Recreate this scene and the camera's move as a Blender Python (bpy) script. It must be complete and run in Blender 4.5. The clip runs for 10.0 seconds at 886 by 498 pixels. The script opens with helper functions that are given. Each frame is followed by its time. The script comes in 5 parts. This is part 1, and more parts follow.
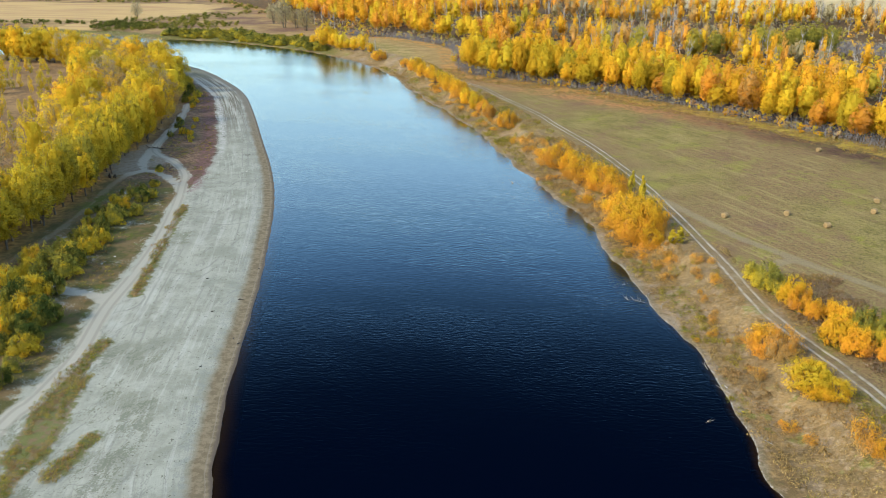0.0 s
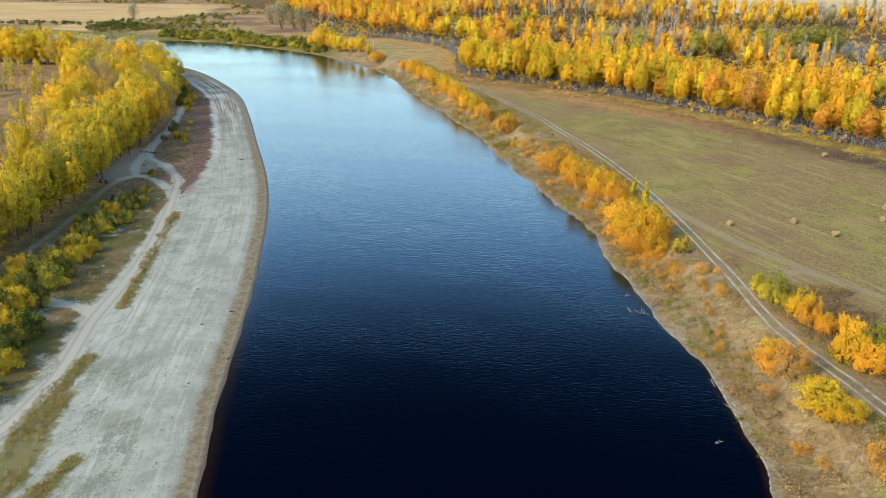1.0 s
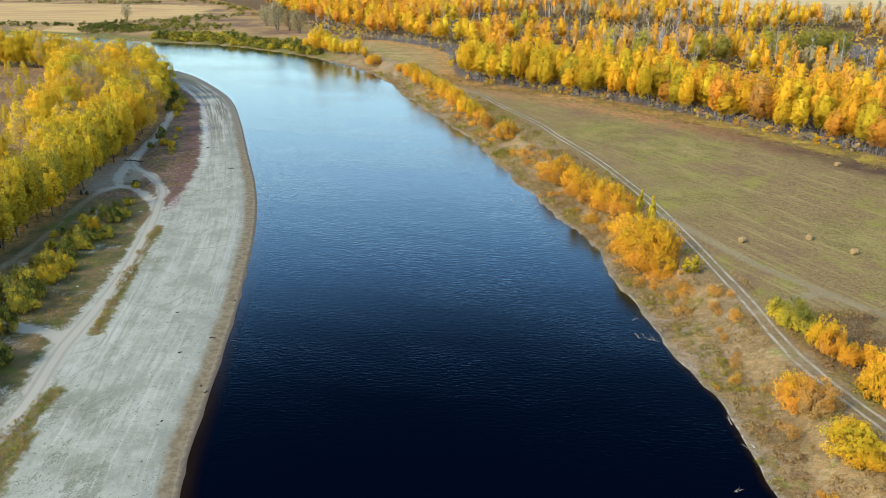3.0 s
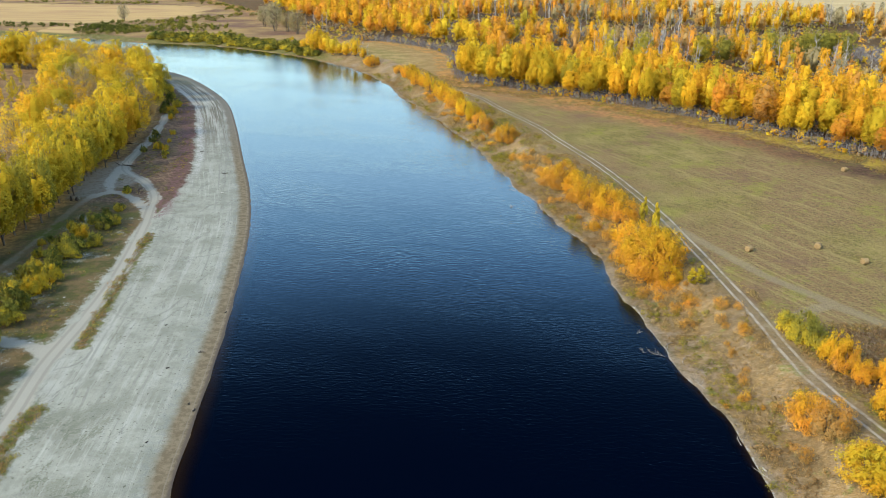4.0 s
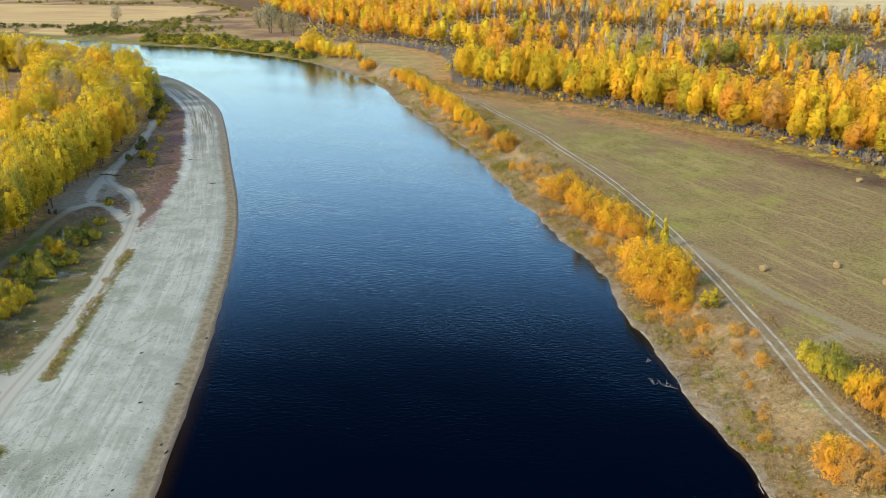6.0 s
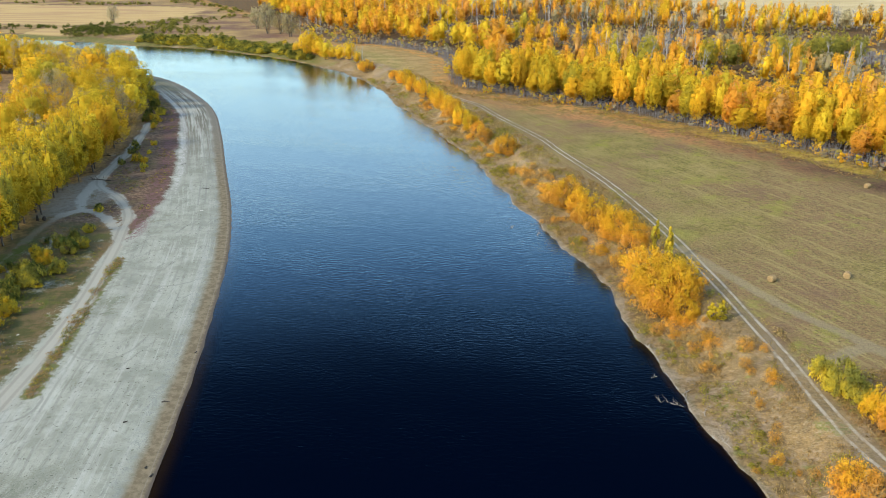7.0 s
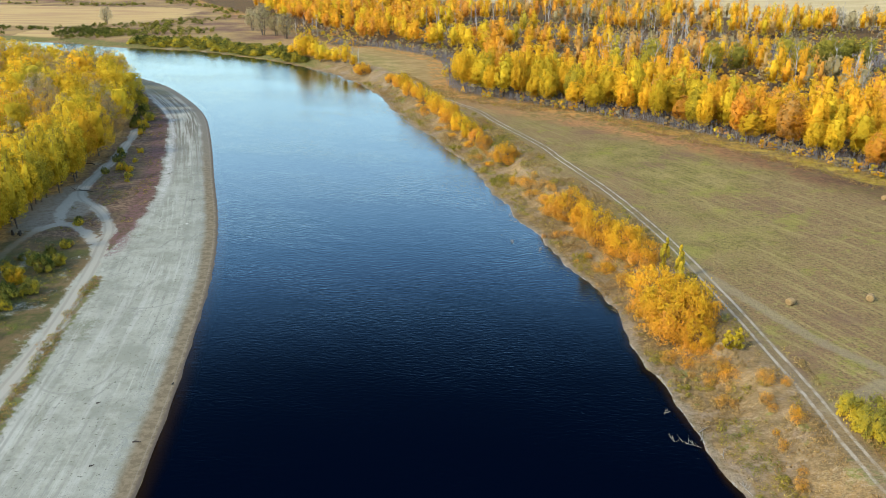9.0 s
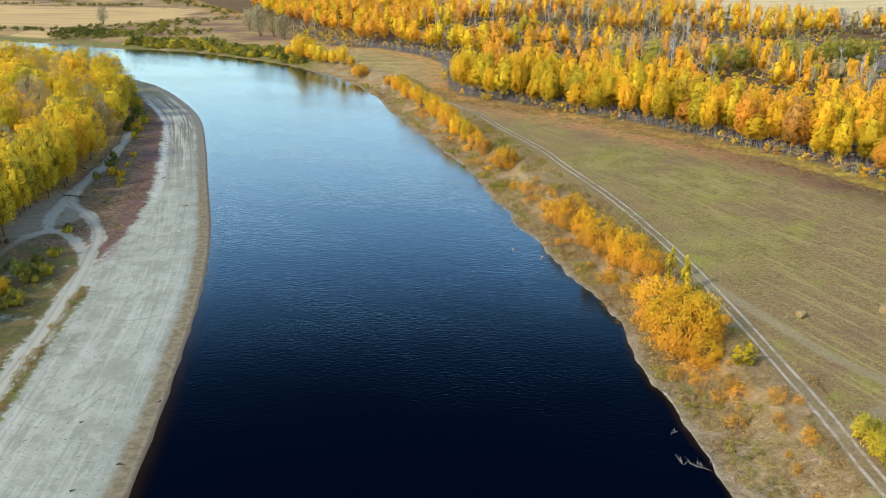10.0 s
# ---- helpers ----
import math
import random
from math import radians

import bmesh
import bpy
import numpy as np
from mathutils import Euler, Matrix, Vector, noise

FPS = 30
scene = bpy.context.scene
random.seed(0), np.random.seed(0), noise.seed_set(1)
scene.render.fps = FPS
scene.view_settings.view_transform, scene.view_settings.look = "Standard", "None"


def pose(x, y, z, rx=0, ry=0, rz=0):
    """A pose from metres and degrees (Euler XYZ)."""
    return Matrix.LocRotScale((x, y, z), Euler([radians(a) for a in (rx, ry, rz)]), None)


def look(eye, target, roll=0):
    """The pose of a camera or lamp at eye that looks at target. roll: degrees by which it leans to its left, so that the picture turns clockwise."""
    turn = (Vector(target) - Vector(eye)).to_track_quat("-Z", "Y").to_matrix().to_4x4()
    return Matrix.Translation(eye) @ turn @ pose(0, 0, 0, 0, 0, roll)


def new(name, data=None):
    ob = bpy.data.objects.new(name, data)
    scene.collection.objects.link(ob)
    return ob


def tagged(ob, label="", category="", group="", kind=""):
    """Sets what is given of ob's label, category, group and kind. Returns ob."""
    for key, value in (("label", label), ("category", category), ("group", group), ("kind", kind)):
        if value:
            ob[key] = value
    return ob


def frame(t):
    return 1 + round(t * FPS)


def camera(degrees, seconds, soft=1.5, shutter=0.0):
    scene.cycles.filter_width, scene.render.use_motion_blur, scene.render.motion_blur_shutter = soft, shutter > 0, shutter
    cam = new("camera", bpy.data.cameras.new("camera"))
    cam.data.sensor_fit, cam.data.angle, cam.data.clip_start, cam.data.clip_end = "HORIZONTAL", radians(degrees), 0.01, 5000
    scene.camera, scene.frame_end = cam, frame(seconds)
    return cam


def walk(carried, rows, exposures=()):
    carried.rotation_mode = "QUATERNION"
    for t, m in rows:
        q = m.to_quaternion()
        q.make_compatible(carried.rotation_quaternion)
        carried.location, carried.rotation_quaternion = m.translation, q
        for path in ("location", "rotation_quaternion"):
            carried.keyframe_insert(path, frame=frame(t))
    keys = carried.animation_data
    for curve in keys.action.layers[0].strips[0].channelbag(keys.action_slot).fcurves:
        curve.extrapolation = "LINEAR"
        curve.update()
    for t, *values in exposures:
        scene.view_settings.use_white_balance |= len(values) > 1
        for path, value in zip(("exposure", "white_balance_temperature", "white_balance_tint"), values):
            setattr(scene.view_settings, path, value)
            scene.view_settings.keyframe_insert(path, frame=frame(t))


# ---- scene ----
# ---- the camera: a drone gliding up the river, looking down by 21.5 degrees ----
cam = camera(58.0, 10.0, soft=0.6)


def flight(t):
    s = t / 10.0
    place = (3.479 * s - 0.584 * s * s, 48.696 * s - 0.206 * s * s, 62.0 + 0.31 * s - 0.508 * s * s)
    return pose(*place, 90 - 21.556 + 0.025 * s, 0, -0.343 * s) @ pose(0, 0, 0, 0, 0, 0.063 + 0.189 * s)


walk(cam, [(k * 0.5, flight(k * 0.5)) for k in range(21)])

# ---- daylight: a low, slightly hazy sun from the left, clear sky ----
SUN_UP, SUN_FROM = 36.0, -118.0   # degrees over the horizon; degrees from straight ahead, to the left negative
scene.view_settings.exposure = 0.27
world = bpy.data.worlds.new("sky")
scene.world = world
world.use_nodes = True
wt = world.node_tree
sky = wt.nodes.new("ShaderNodeTexSky")
sky.sky_type, sky.sun_disc = "NISHITA", False
sky.sun_elevation, sky.sun_rotation = radians(SUN_UP), radians(SUN_FROM)
sky.air_density, sky.dust_density, sky.ozone_density = 1.3, 1.0, 0.7
wt.nodes["Background"].inputs["Strength"].default_value = 0.29
wt.links.new(sky.outputs[0], wt.nodes["Background"].inputs["Color"])
sun = new("sun", bpy.data.lights.new("sun", "SUN"))
sun.data.energy, sun.data.angle, sun.data.color = 3.15, radians(7.0), (1.0, 0.92, 0.75)
sun.matrix_world = look((400 * math.sin(radians(SUN_FROM)), 400 * math.cos(radians(SUN_FROM)), 400 * math.tan(radians(SUN_UP))), (0, 0, 0))


# ---- plan of the valley: curves in metres, river level at z = 0 ----
def spline(points, step=4.0):
    """Smooth line through the given plan points."""
    p = np.array(points, float)
    p = np.vstack([2 * p[0] - p[1], p, 2 * p[-1] - p[-2]])
    out = []
    for i in range(1, len(p) - 2):
        a, b, c, d = p[i - 1:i + 3]
        n = max(2, int(np.hypot(*(c - b)) / step))
        n = min(n, 24)
        for k in range(n):
            s = k / n
            out.append(0.5 * (2 * b + (c - a) * s + (2 * a - 5 * b + 4 * c - d) * s ** 2 + (3 * b - a - 3 * c + d) * s ** 3))
    out.append(p[-2])
    return np.array(out)


def side(x, y, line):
    """Distance to a line in the plan, positive to its left."""
    best = np.full(x.shape, 1e18)
    sign = np.ones(x.shape)
    firm = np.zeros(x.shape)
    for (ax, ay), (bx, by) in zip(line[:-1], line[1:]):
        ex, ey = bx - ax, by - ay
        n = math.hypot(ex, ey)
        s = np.clip(((x - ax) * ex + (y - ay) * ey) / (n * n), 0, 1)
        px, py = x - ax - s * ex, y - ay - s * ey
        d = px * px + py * py
        c = (ex * py - ey * px) / n
        m = (d < best - 1e-7) | ((d < best + 1e-7) & (np.abs(c) > firm))
        best[m] = np.minimum(d, best)[m]
        firm[m] = np.abs(c)[m]
        sign[m] = np.where(c > 0, 1.0, -1.0)[m]
    return np.sqrt(best) * sign


def lattice(ix, iy, seed):
    h = (ix.astype(np.int64) * 374761393 + iy.astype(np.int64) * 668265263 + seed * 974634777) & 0xFFFFFFFF
    h = ((h ^ (h >> 13)) * 1274126177) & 0xFFFFFFFF
    return ((h ^ (h >> 16)) & 0xFFFF) / 65535.0


def vnoise(x, y, size, seed=0):
    """Smooth value noise, 0 to 1, with cells of that size."""
    x, y = np.asarray(x, float) / size, np.asarray(y, float) / size
    ix, iy = np.floor(x), np.floor(y)
    fx, fy = x - ix, y - iy
    fx, fy = fx * fx * (3 - 2 * fx), fy * fy * (3 - 2 * fy)
    a, b = lattice(ix, iy, seed), lattice(ix + 1, iy, seed)
    c, d = lattice(ix, iy + 1, seed), lattice(ix + 1, iy + 1, seed)
    return (a * (1 - fx) + b * fx) * (1 - fy) + (c * (1 - fx) + d * fx) * fy


def sstep(v, lo, hi):
    s = np.clip((v - lo) / (hi - lo), 0, 1)
    return s * s * (3 - 2 * s)


SHORE_L = spline([(-20, -900), (-22, -200), (-25, 40), (-28.9, 85), (-31, 99), (-32.6, 117), (-34.4, 136), (-36.3, 152), (-41.2, 186), (-48, 217), (-58, 252), (-70, 294),
                  (-82, 331), (-97, 362), (-118, 396), (-140, 417), (-175, 434), (-240, 448), (-420, 430), (-900, 300)])
SHORE_R = spline([(30, -900), (38, -200), (40.5, 40), (40.5, 82), (39.8, 90), (39.7, 99), (39.7, 107), (39.7, 114), (38.4, 124), (37.8, 131), (36.2, 140), (35.5, 146), (34.2, 155), (33.2, 168), (30.5, 183), (26.5, 198),
                  (24.5, 212), (19.5, 226), (12.5, 257), (3, 289), (-6, 318), (-16, 347), (-25, 379), (-37, 406), (-57, 435), (-78, 459), (-100, 477),
                  (-135, 501), (-172, 512), (-200, 521), (-240, 538), (-420, 560), (-900, 480)])
SAND_EDGE = spline([(-62, -400), (-61, 60), (-60.5, 90), (-60, 104), (-60.5, 117), (-62, 127), (-62, 141), (-63.5, 161), (-66.3, 186), (-65.4, 203), (-66.3, 219), (-70.3, 242),
                    (-77, 268), (-85, 296), (-95.5, 327), (-108, 352), (-124, 384), (-142, 414)])
TRACKS_L = [spline(q, 3) for q in (
    [(-61, -60), (-59, 78), (-57.5, 96), (-57, 110), (-59, 126), (-59.5, 142), (-61, 161), (-65, 186), (-68, 200), (-70.1, 209.6), (-75.2, 219.7), (-80, 226), (-84.5, 231), (-87.5, 237), (-89.2, 248), (-91, 266), (-94, 286), (-98.5, 308)],
    [(-66.5, 196), (-69, 199.5), (-75, 208), (-80.5, 212.8), (-84.5, 208.5), (-85.2, 198), (-84.2, 181), (-83.5, 167), (-84, 157), (-85, 150), (-85, 140), (-87, 110), (-88, 40)],
    [(-82, 212), (-86, 222), (-87.5, 236)], [(-60, 129.5), (-64, 131.9), (-67.3, 132.4), (-71.5, 133.6)])]
ARCS = [spline(q, 1.5) for q in (
    [(-56.6, 146), (-54.3, 143.3), (-51, 142.1), (-48.1, 143.1), (-46.4, 145.9), (-46.1, 149)],
    [(-55.9, 172.2), (-52, 170.4), (-47.7, 170.8), (-45.2, 172.9)], [(-44.4, 85), (-41.3, 84.4), (-38.9, 82.9), (-38.3, 80.1), (-40.1, 78.6), (-42.6, 78.1)],
    [(-57.2, 135.7), (-53.8, 131), (-54.2, 126.8), (-55.9, 125.1)])]
LANES = [spline(q, 3) for q in ([(-50, 20), (-48.6, 75.9), (-49.1, 86.1), (-48.6, 99.7), (-49.1, 108), (-49.7, 115.4), (-52, 128), (-54.5, 150), (-58.5, 180), (-63.5, 210), (-73, 250), (-86, 290)],
                                [(-42, 20), (-42, 95), (-43.5, 130), (-46.5, 165), (-53, 205), (-61, 240), (-70, 275), (-88, 325), (-108, 365)])]
ROAD = spline([(66, -200), (62, 50), (59, 84), (57, 98), (54.3, 110), (52.8, 122), (52.6, 136), (51.8, 151), (50.8, 168), (49.3, 187), (45.6, 213), (42.5, 229),
               (39, 243), (35.4, 257), (33.4, 267), (28.8, 281), (22, 300), (15.8, 320), (9.5, 331), (2, 346), (-6, 366), (-16, 392), (-20, 430)], 3)
TRACKS_M = [spline(q, 4) for q in (
    [(49.5, 180), (55, 164), (59.5, 152), (66, 141), (71.5, 132), (78, 123), (92, 96)], [(53.5, 132), (60, 136), (66, 139), (72, 131.5)])]
WOOD_R = spline([(170, 60), (142, 190), (126, 224), (117, 238), (106, 256), (95, 272), (80, 290), (66, 306), (48, 323), (28, 340), (11, 356), (8, 395),
                 (6, 430), (-4, 455), (-30, 487), (-55, 505), (-80, 560), (-150, 700), (-260, 900)])
WOOD_L = spline([(-98, -60), (-91, 100), (-88, 146), (-87.5, 178), (-88.5, 206), (-90, 226), (-92.3, 248), (-94.5, 264), (-98.5, 292), (-107, 330), (-123, 372), (-140, 402)])
GLADE = spline([(-112, 60), (-108, 150), (-108, 190), (-113, 225), (-127, 265), (-140, 305), (-155, 345), (-172, 385), (-190, 412), (-240, 420), (-420, 400)])
STRIPS = [spline(q, 3) for q in ([(-51, 60), (-52.4, 83), (-53, 90), (-54.3, 97), (-54.9, 104), (-54.4, 114)], [(-56, 132), (-57.5, 143), (-60.3, 163), (-62.3, 183)],
                                 [(-47.5, 80), (-45.8, 88)], [(-54, 83), (-54.6, 90), (-55.9, 97), (-56.3, 103)], [(-50.9, 83), (-51.5, 90), (-52.8, 97), (-53.4, 103)])]
MARSH = spline([(20, 590), (75, 540), (122, 508), (172, 482), (230, 440), (300, 385), (400, 300)])
PADDOCK = spline([(110, 1500), (150, 850), (190, 715), (228, 640), (330, 572), (480, 485), (900, 250)])
STAIN = spline([(-65, 196), (-67.2, 214), (-71.4, 236), (-75.8, 254), (-83, 281), (-93, 314), (-98.5, 330)])
FIELD = spline([(-900, 590), (-330, 604), (-255, 606), (-205, 640), (-190, 690), (-240, 760), (-700, 800)])


def right_bank(x, y):
    """Distance inland from the uneven right shore, with its small coves."""
    d = -side(x, y, SHORE_R)
    coves = 2.6 * (vnoise(x, y, 10, 81) - 0.5) + 1.2 * (vnoise(x, y, 3.5, 82) - 0.5)
    return d + coves * np.exp(-(d / 7) ** 2) * sstep(x, -80, -40)


def ground_z(x, y, dl=None, dr=None):
    """Height of the ground over the river."""
    x, y = np.asarray(x, float), np.asarray(y, float)
    if dl is None:
        dl, dr = side(x, y, SHORE_L), right_bank(x, y)
    rough = vnoise(x, y, 2.3, 5) - 0.5 + 0.5 * (vnoise(x, y, 0.9, 6) - 0.5)
    wide = vnoise(x, y, 38, 7) - 0.5
    top = 2.2 + 2.6 * sstep(x, -85, -25)
    dn = dr + 2.4 * (vnoise(x, y, 9, 8) - 0.5) * sstep(dr, 1, 5)
    bank = top / 4.8 * np.interp(dn, [0, 4, 6.5, 9, 10.5, 14, 20, 60], [0, 0.45, 0.9, 2.3, 3.9, 4.5, 4.8, 4.8])
    bank = bank + rough * 0.45 * sstep(dr, 2, 5) * sstep(dr, 16, 11) + rough * 0.06 * sstep(dr, 0.5, 2) + wide * 0.9 * sstep(dr, 30, 80)
    beach = 0.9 * (1 - np.exp(-np.maximum(dl, 0) / 11)) + 0.9 * sstep(dl, 26, 46) + rough * 0.08 * sstep(dl, 2, 6) + wide * 0.8 * sstep(dl, 50, 110)
    bed = -np.minimum(3.5, np.minimum(0.13 * np.abs(dl) + 0.012 * dl * dl, 0.3 * np.abs(dr)))
    return np.where(dl > 0, beach, np.where(dr > 0, bank, bed))


# ---- materials ----
class Shade:
    """Short ways to wire the nodes of one material."""

    def __init__(self, name):
        self.m = bpy.data.materials.new(name)
        self.m.use_nodes = True
        self.t = self.m.node_tree
        self.t.nodes.clear()
        self.out = self.t.nodes.new("ShaderNodeOutputMaterial")

    def put(self, socket, v):
        if isinstance(v, bpy.types.NodeSocket):
            self.t.links.new(v, socket)
        else:
            socket.default_value = v if not isinstance(v, tuple) or len(v) != 3 or socket.type != "RGBA" else (*v, 1)

    def node(self, kind, ins=()):
        n = self.t.nodes.new(kind)
        for k, v in dict(ins).items():
            self.put(n.inputs[k], v)
        return n

    def math(self, op, a, b=0.0, c=0.0):
        n = self.t.nodes.new("ShaderNodeMath")
        n.operation = op
        for i, v in enumerate((a, b, c)):
            self.put(n.inputs[i], v)
        return n.outputs[0]

    def add(self, a, b): return self.math("ADD", a, b)
    def sub(self, a, b): return self.math("SUBTRACT", a, b)
    def mul(self, a, b): return self.math("MULTIPLY", a, b)

    def step(self, v, lo, hi, a=0.0, b=1.0):
        n = self.t.nodes.new("ShaderNodeMapRange")
        n.interpolation_type = "SMOOTHSTEP"
        if not isinstance(lo, bpy.types.NodeSocket) and lo > hi:
            lo, hi, a, b = hi, lo, b, a
        for i, q in enumerate((v, lo, hi, a, b)):
            self.put(n.inputs[i], q)
        return n.outputs[0]

    def attr(self, name):
        n = self.t.nodes.new("ShaderNodeAttribute")
        n.attribute_name = name
        return n.outputs["Fac"]

    def where(self, scale=(1, 1, 1), turn=0.0, objects=False):
        g = self.t.nodes.new("ShaderNodeTexCoord").outputs["Object"] if objects else self.t.nodes.new("ShaderNodeNewGeometry").outputs["Position"]
        if turn:
            g = self.node("ShaderNodeMapping", {"Vector": g, "Rotation": (0, 0, radians(turn))}).outputs[0]
        return self.node("ShaderNodeMapping", {"Vector": g, "Scale": scale}).outputs[0]

    def noise(self, vec, scale, detail=3.0, rough=0.55, warp=0.0):
        return self.node("ShaderNodeTexNoise", {"Vector": vec, "Scale": scale, "Detail": detail, "Roughness": rough, "Distortion": warp}).outputs["Fac"]

    def mix(self, f, a, b, kind="MIX"):
        n = self.t.nodes.new("ShaderNodeMix")
        n.data_type, n.blend_type = "RGBA", kind
        self.put(n.inputs[0], f)
        self.put(n.inputs[6], a)
        self.put(n.inputs[7], b)
        return n.outputs[2]

    def ramp(self, f, stops):
        n = self.t.nodes.new("ShaderNodeValToRGB")
        e = n.color_ramp.elements
        while len(e) < len(stops):
            e.new(0.5)
        for q, (p, c) in zip(e, stops):
            q.position, q.color = p, (*c, 1)
        self.put(n.inputs[0], f)
        return n.outputs[0]

    def bump(self, height, distance, strength=1.0):
        return self.node("ShaderNodeBump", {"Height": height, "Distance": distance, "Strength": strength}).outputs[0]

    def finish(self, color, rough=0.85, normal=None, spec=0.3):
        p = self.node("ShaderNodeBsdfPrincipled", {"Base Color": color, "Roughness": rough, "Specular IOR Level": spec})
        if normal:
            self.put(p.inputs["Normal"], normal)
        self.put(self.out.inputs[0], p.outputs[0])
        return self.m


def ground_material():
    s = Shade("valley_ground")
    w = s.where()
    big, mid, fine, grit = s.noise(w, 0.025, 4), s.noise(w, 0.16, 5), s.noise(w, 0.9, 5, 0.65), s.noise(w, 4.5, 4, 0.7)
    mown = s.noise(s.where((0.75, 0.045, 1), -25), 1.0, 5, 0.65)        # swaths of the mown meadow
    n0 = s.sub(mid, 0.5)
    n1 = s.sub(fine, 0.5)
    n2 = s.sub(grit, 0.5)
    # meadow: tan, brown and fresh green
    c = s.mix(s.step(s.add(mid, s.mul(n1, 0.9)), 0.34, 0.66), (0.152, 0.126, 0.033), (0.256, 0.198, 0.07))
    c = s.mix(s.mul(s.step(s.add(big, s.mul(n1, 0.25)), 0.41, 0.55), 0.85), c, (0.20, 0.122, 0.062))
    c = s.mix(s.mul(s.step(s.add(mown, s.mul(n2, 0.2)), 0.50, 0.64), s.step(big, 0.35, 0.6, 0.2, 0.5)), c, (0.30, 0.235, 0.09))
    c = s.mix(s.mul(s.step(s.add(s.noise(w, 0.11, 5, 0.65), s.mul(n1, 0.4)), 0.57, 0.66), 0.62), c, (0.21, 0.22, 0.02))
    c = s.mix(s.mul(s.step(s.add(fine, s.mul(n2, 0.8)), 0.49, 0.60), 0.8), c, (0.075, 0.055, 0.024))
    c = s.mix(s.mul(s.step(s.add(grit, s.mul(n1, 0.6)), 0.54, 0.64), 0.6), c, (0.36, 0.285, 0.11))
    tuft = s.noise(w, 2.1, 4, 0.75)
    c = s.mix(s.step(s.add(tuft, s.mul(n1, 0.3)), 0.52, 0.64, 0.0, 0.6), c, (0.31, 0.25, 0.08))
    c = s.mix(s.step(s.add(tuft, s.mul(n1, 0.3)), 0.46, 0.36, 0.0, 0.8), c, (0.075, 0.062, 0.024))
    c = s.mix(s.mul(s.step(s.add(s.noise(w, 0.07, 4, 0.6), s.mul(n1, 0.35)), 0.57, 0.70), 0.42), c, (0.20, 0.21, 0.024))
    c = s.mix(s.mul(s.step(s.add(s.noise(w, 0.05, 5, 0.6), s.mul(n1, 0.3)), 0.58, 0.68), 0.6), c, (0.15, 0.085, 0.055))
    c = s.mix(s.mul(s.step(s.add(mown, s.mul(n1, 0.25)), 0.52, 0.66), s.step(s.noise(w, 0.018, 3), 0.42, 0.6, 0.04, 0.28)), c, (0.34, 0.275, 0.105))
    pos = s.node("ShaderNodeSeparateXYZ", {0: w})
    c = s.mix(s.mul(s.step(pos.outputs[1], 360, 385), 0.75), c, s.mix(s.step(s.add(mid, s.mul(n1, 0.6)), 0.38, 0.6), (0.36, 0.25, 0.10), (0.21, 0.165, 0.05)))
    # far straw field, moor behind the far bank
    f = s.add(s.attr("field"), s.mul(n0, 40.0))
    straw = s.mix(s.step(s.noise(s.where((0.012, 0.09, 1), 4), 1.0, 4), 0.42, 0.62), (0.42, 0.29, 0.12), (0.345, 0.22, 0.105))
    c = s.mix(s.step(f, -6, 10), c, straw)
    moor = s.mix(s.step(s.noise(s.where((0.03, 0.05, 1), -12), 1.0, 6, 0.65), 0.36, 0.64), (0.15, 0.085, 0.055), (0.31, 0.21, 0.08))
    c = s.mix(s.mul(s.step(s.attr("moor"), 0.0, 1.0), s.step(f, 10, -6)), c, moor)
    # woodland floor: litter and dark undergrowth, rusty strip along its edge
    wr = s.add(s.attr("wood"), s.mul(n0, 7.0))
    litter = s.mix(s.step(fine, 0.4, 0.62), (0.062, 0.045, 0.028), (0.17, 0.095, 0.03))
    c = s.mix(s.mul(s.step(wr, -11, -8), s.step(s.add(mid, n1), 0.25, 0.5)), c, s.mix(s.step(s.add(fine, n0), 0.40, 0.6), (0.17, 0.115, 0.04), s.mix(s.step(pos.outputs[0], 55, 110), (0.40, 0.205, 0.06), (0.36, 0.26, 0.045))))
    c = s.mix(s.mul(s.mul(s.step(wr, -26, -17), s.step(wr, -8, -11)), s.mul(s.step(s.add(mid, s.mul(n1, 0.8)), 0.36, 0.56, 0.35, 1.0), s.step(pos.outputs[1], 345, 290, 0.35, 1.0))), c, s.mix(s.step(s.add(fine, n2), 0.4, 0.6), s.mix(s.step(pos.outputs[0], 60, 115), (0.22, 0.11, 0.05), (0.045, 0.027, 0.02)), s.mix(s.step(pos.outputs[0], 60, 115), (0.37, 0.19, 0.07), (0.125, 0.075, 0.045))))
    c = s.mix(s.step(wr, -3, 3), c, litter)
    c = s.mix(s.step(s.attr("paddock"), 0.2, 0.8), c, s.mix(s.step(s.noise(s.where((0.01, 0.05, 1), -20), 1.0, 4), 0.4, 0.6), (0.40, 0.31, 0.15), (0.46, 0.36, 0.19)))
    # right bank: bare clay, straw grass, rust weeds, green cushions
    dr = s.attr("dr")
    on_bank = s.mul(s.step(dr, 0.05, 0.4), s.step(s.add(dr, s.mul(n0, 9.0)), 17.5, 14.5))
    clay = s.mix(s.step(s.add(fine, s.mul(n2, 0.6)), 0.40, 0.62), (0.225, 0.162, 0.104), (0.385, 0.288, 0.19))
    turf = s.mix(s.step(s.add(mid, n1), 0.35, 0.7), (0.30, 0.195, 0.08), (0.165, 0.108, 0.048))
    turf = s.mix(s.mul(s.step(s.add(fine, s.mul(n2, 0.8)), 0.5, 0.62), 0.6), turf, (0.13, 0.085, 0.04))
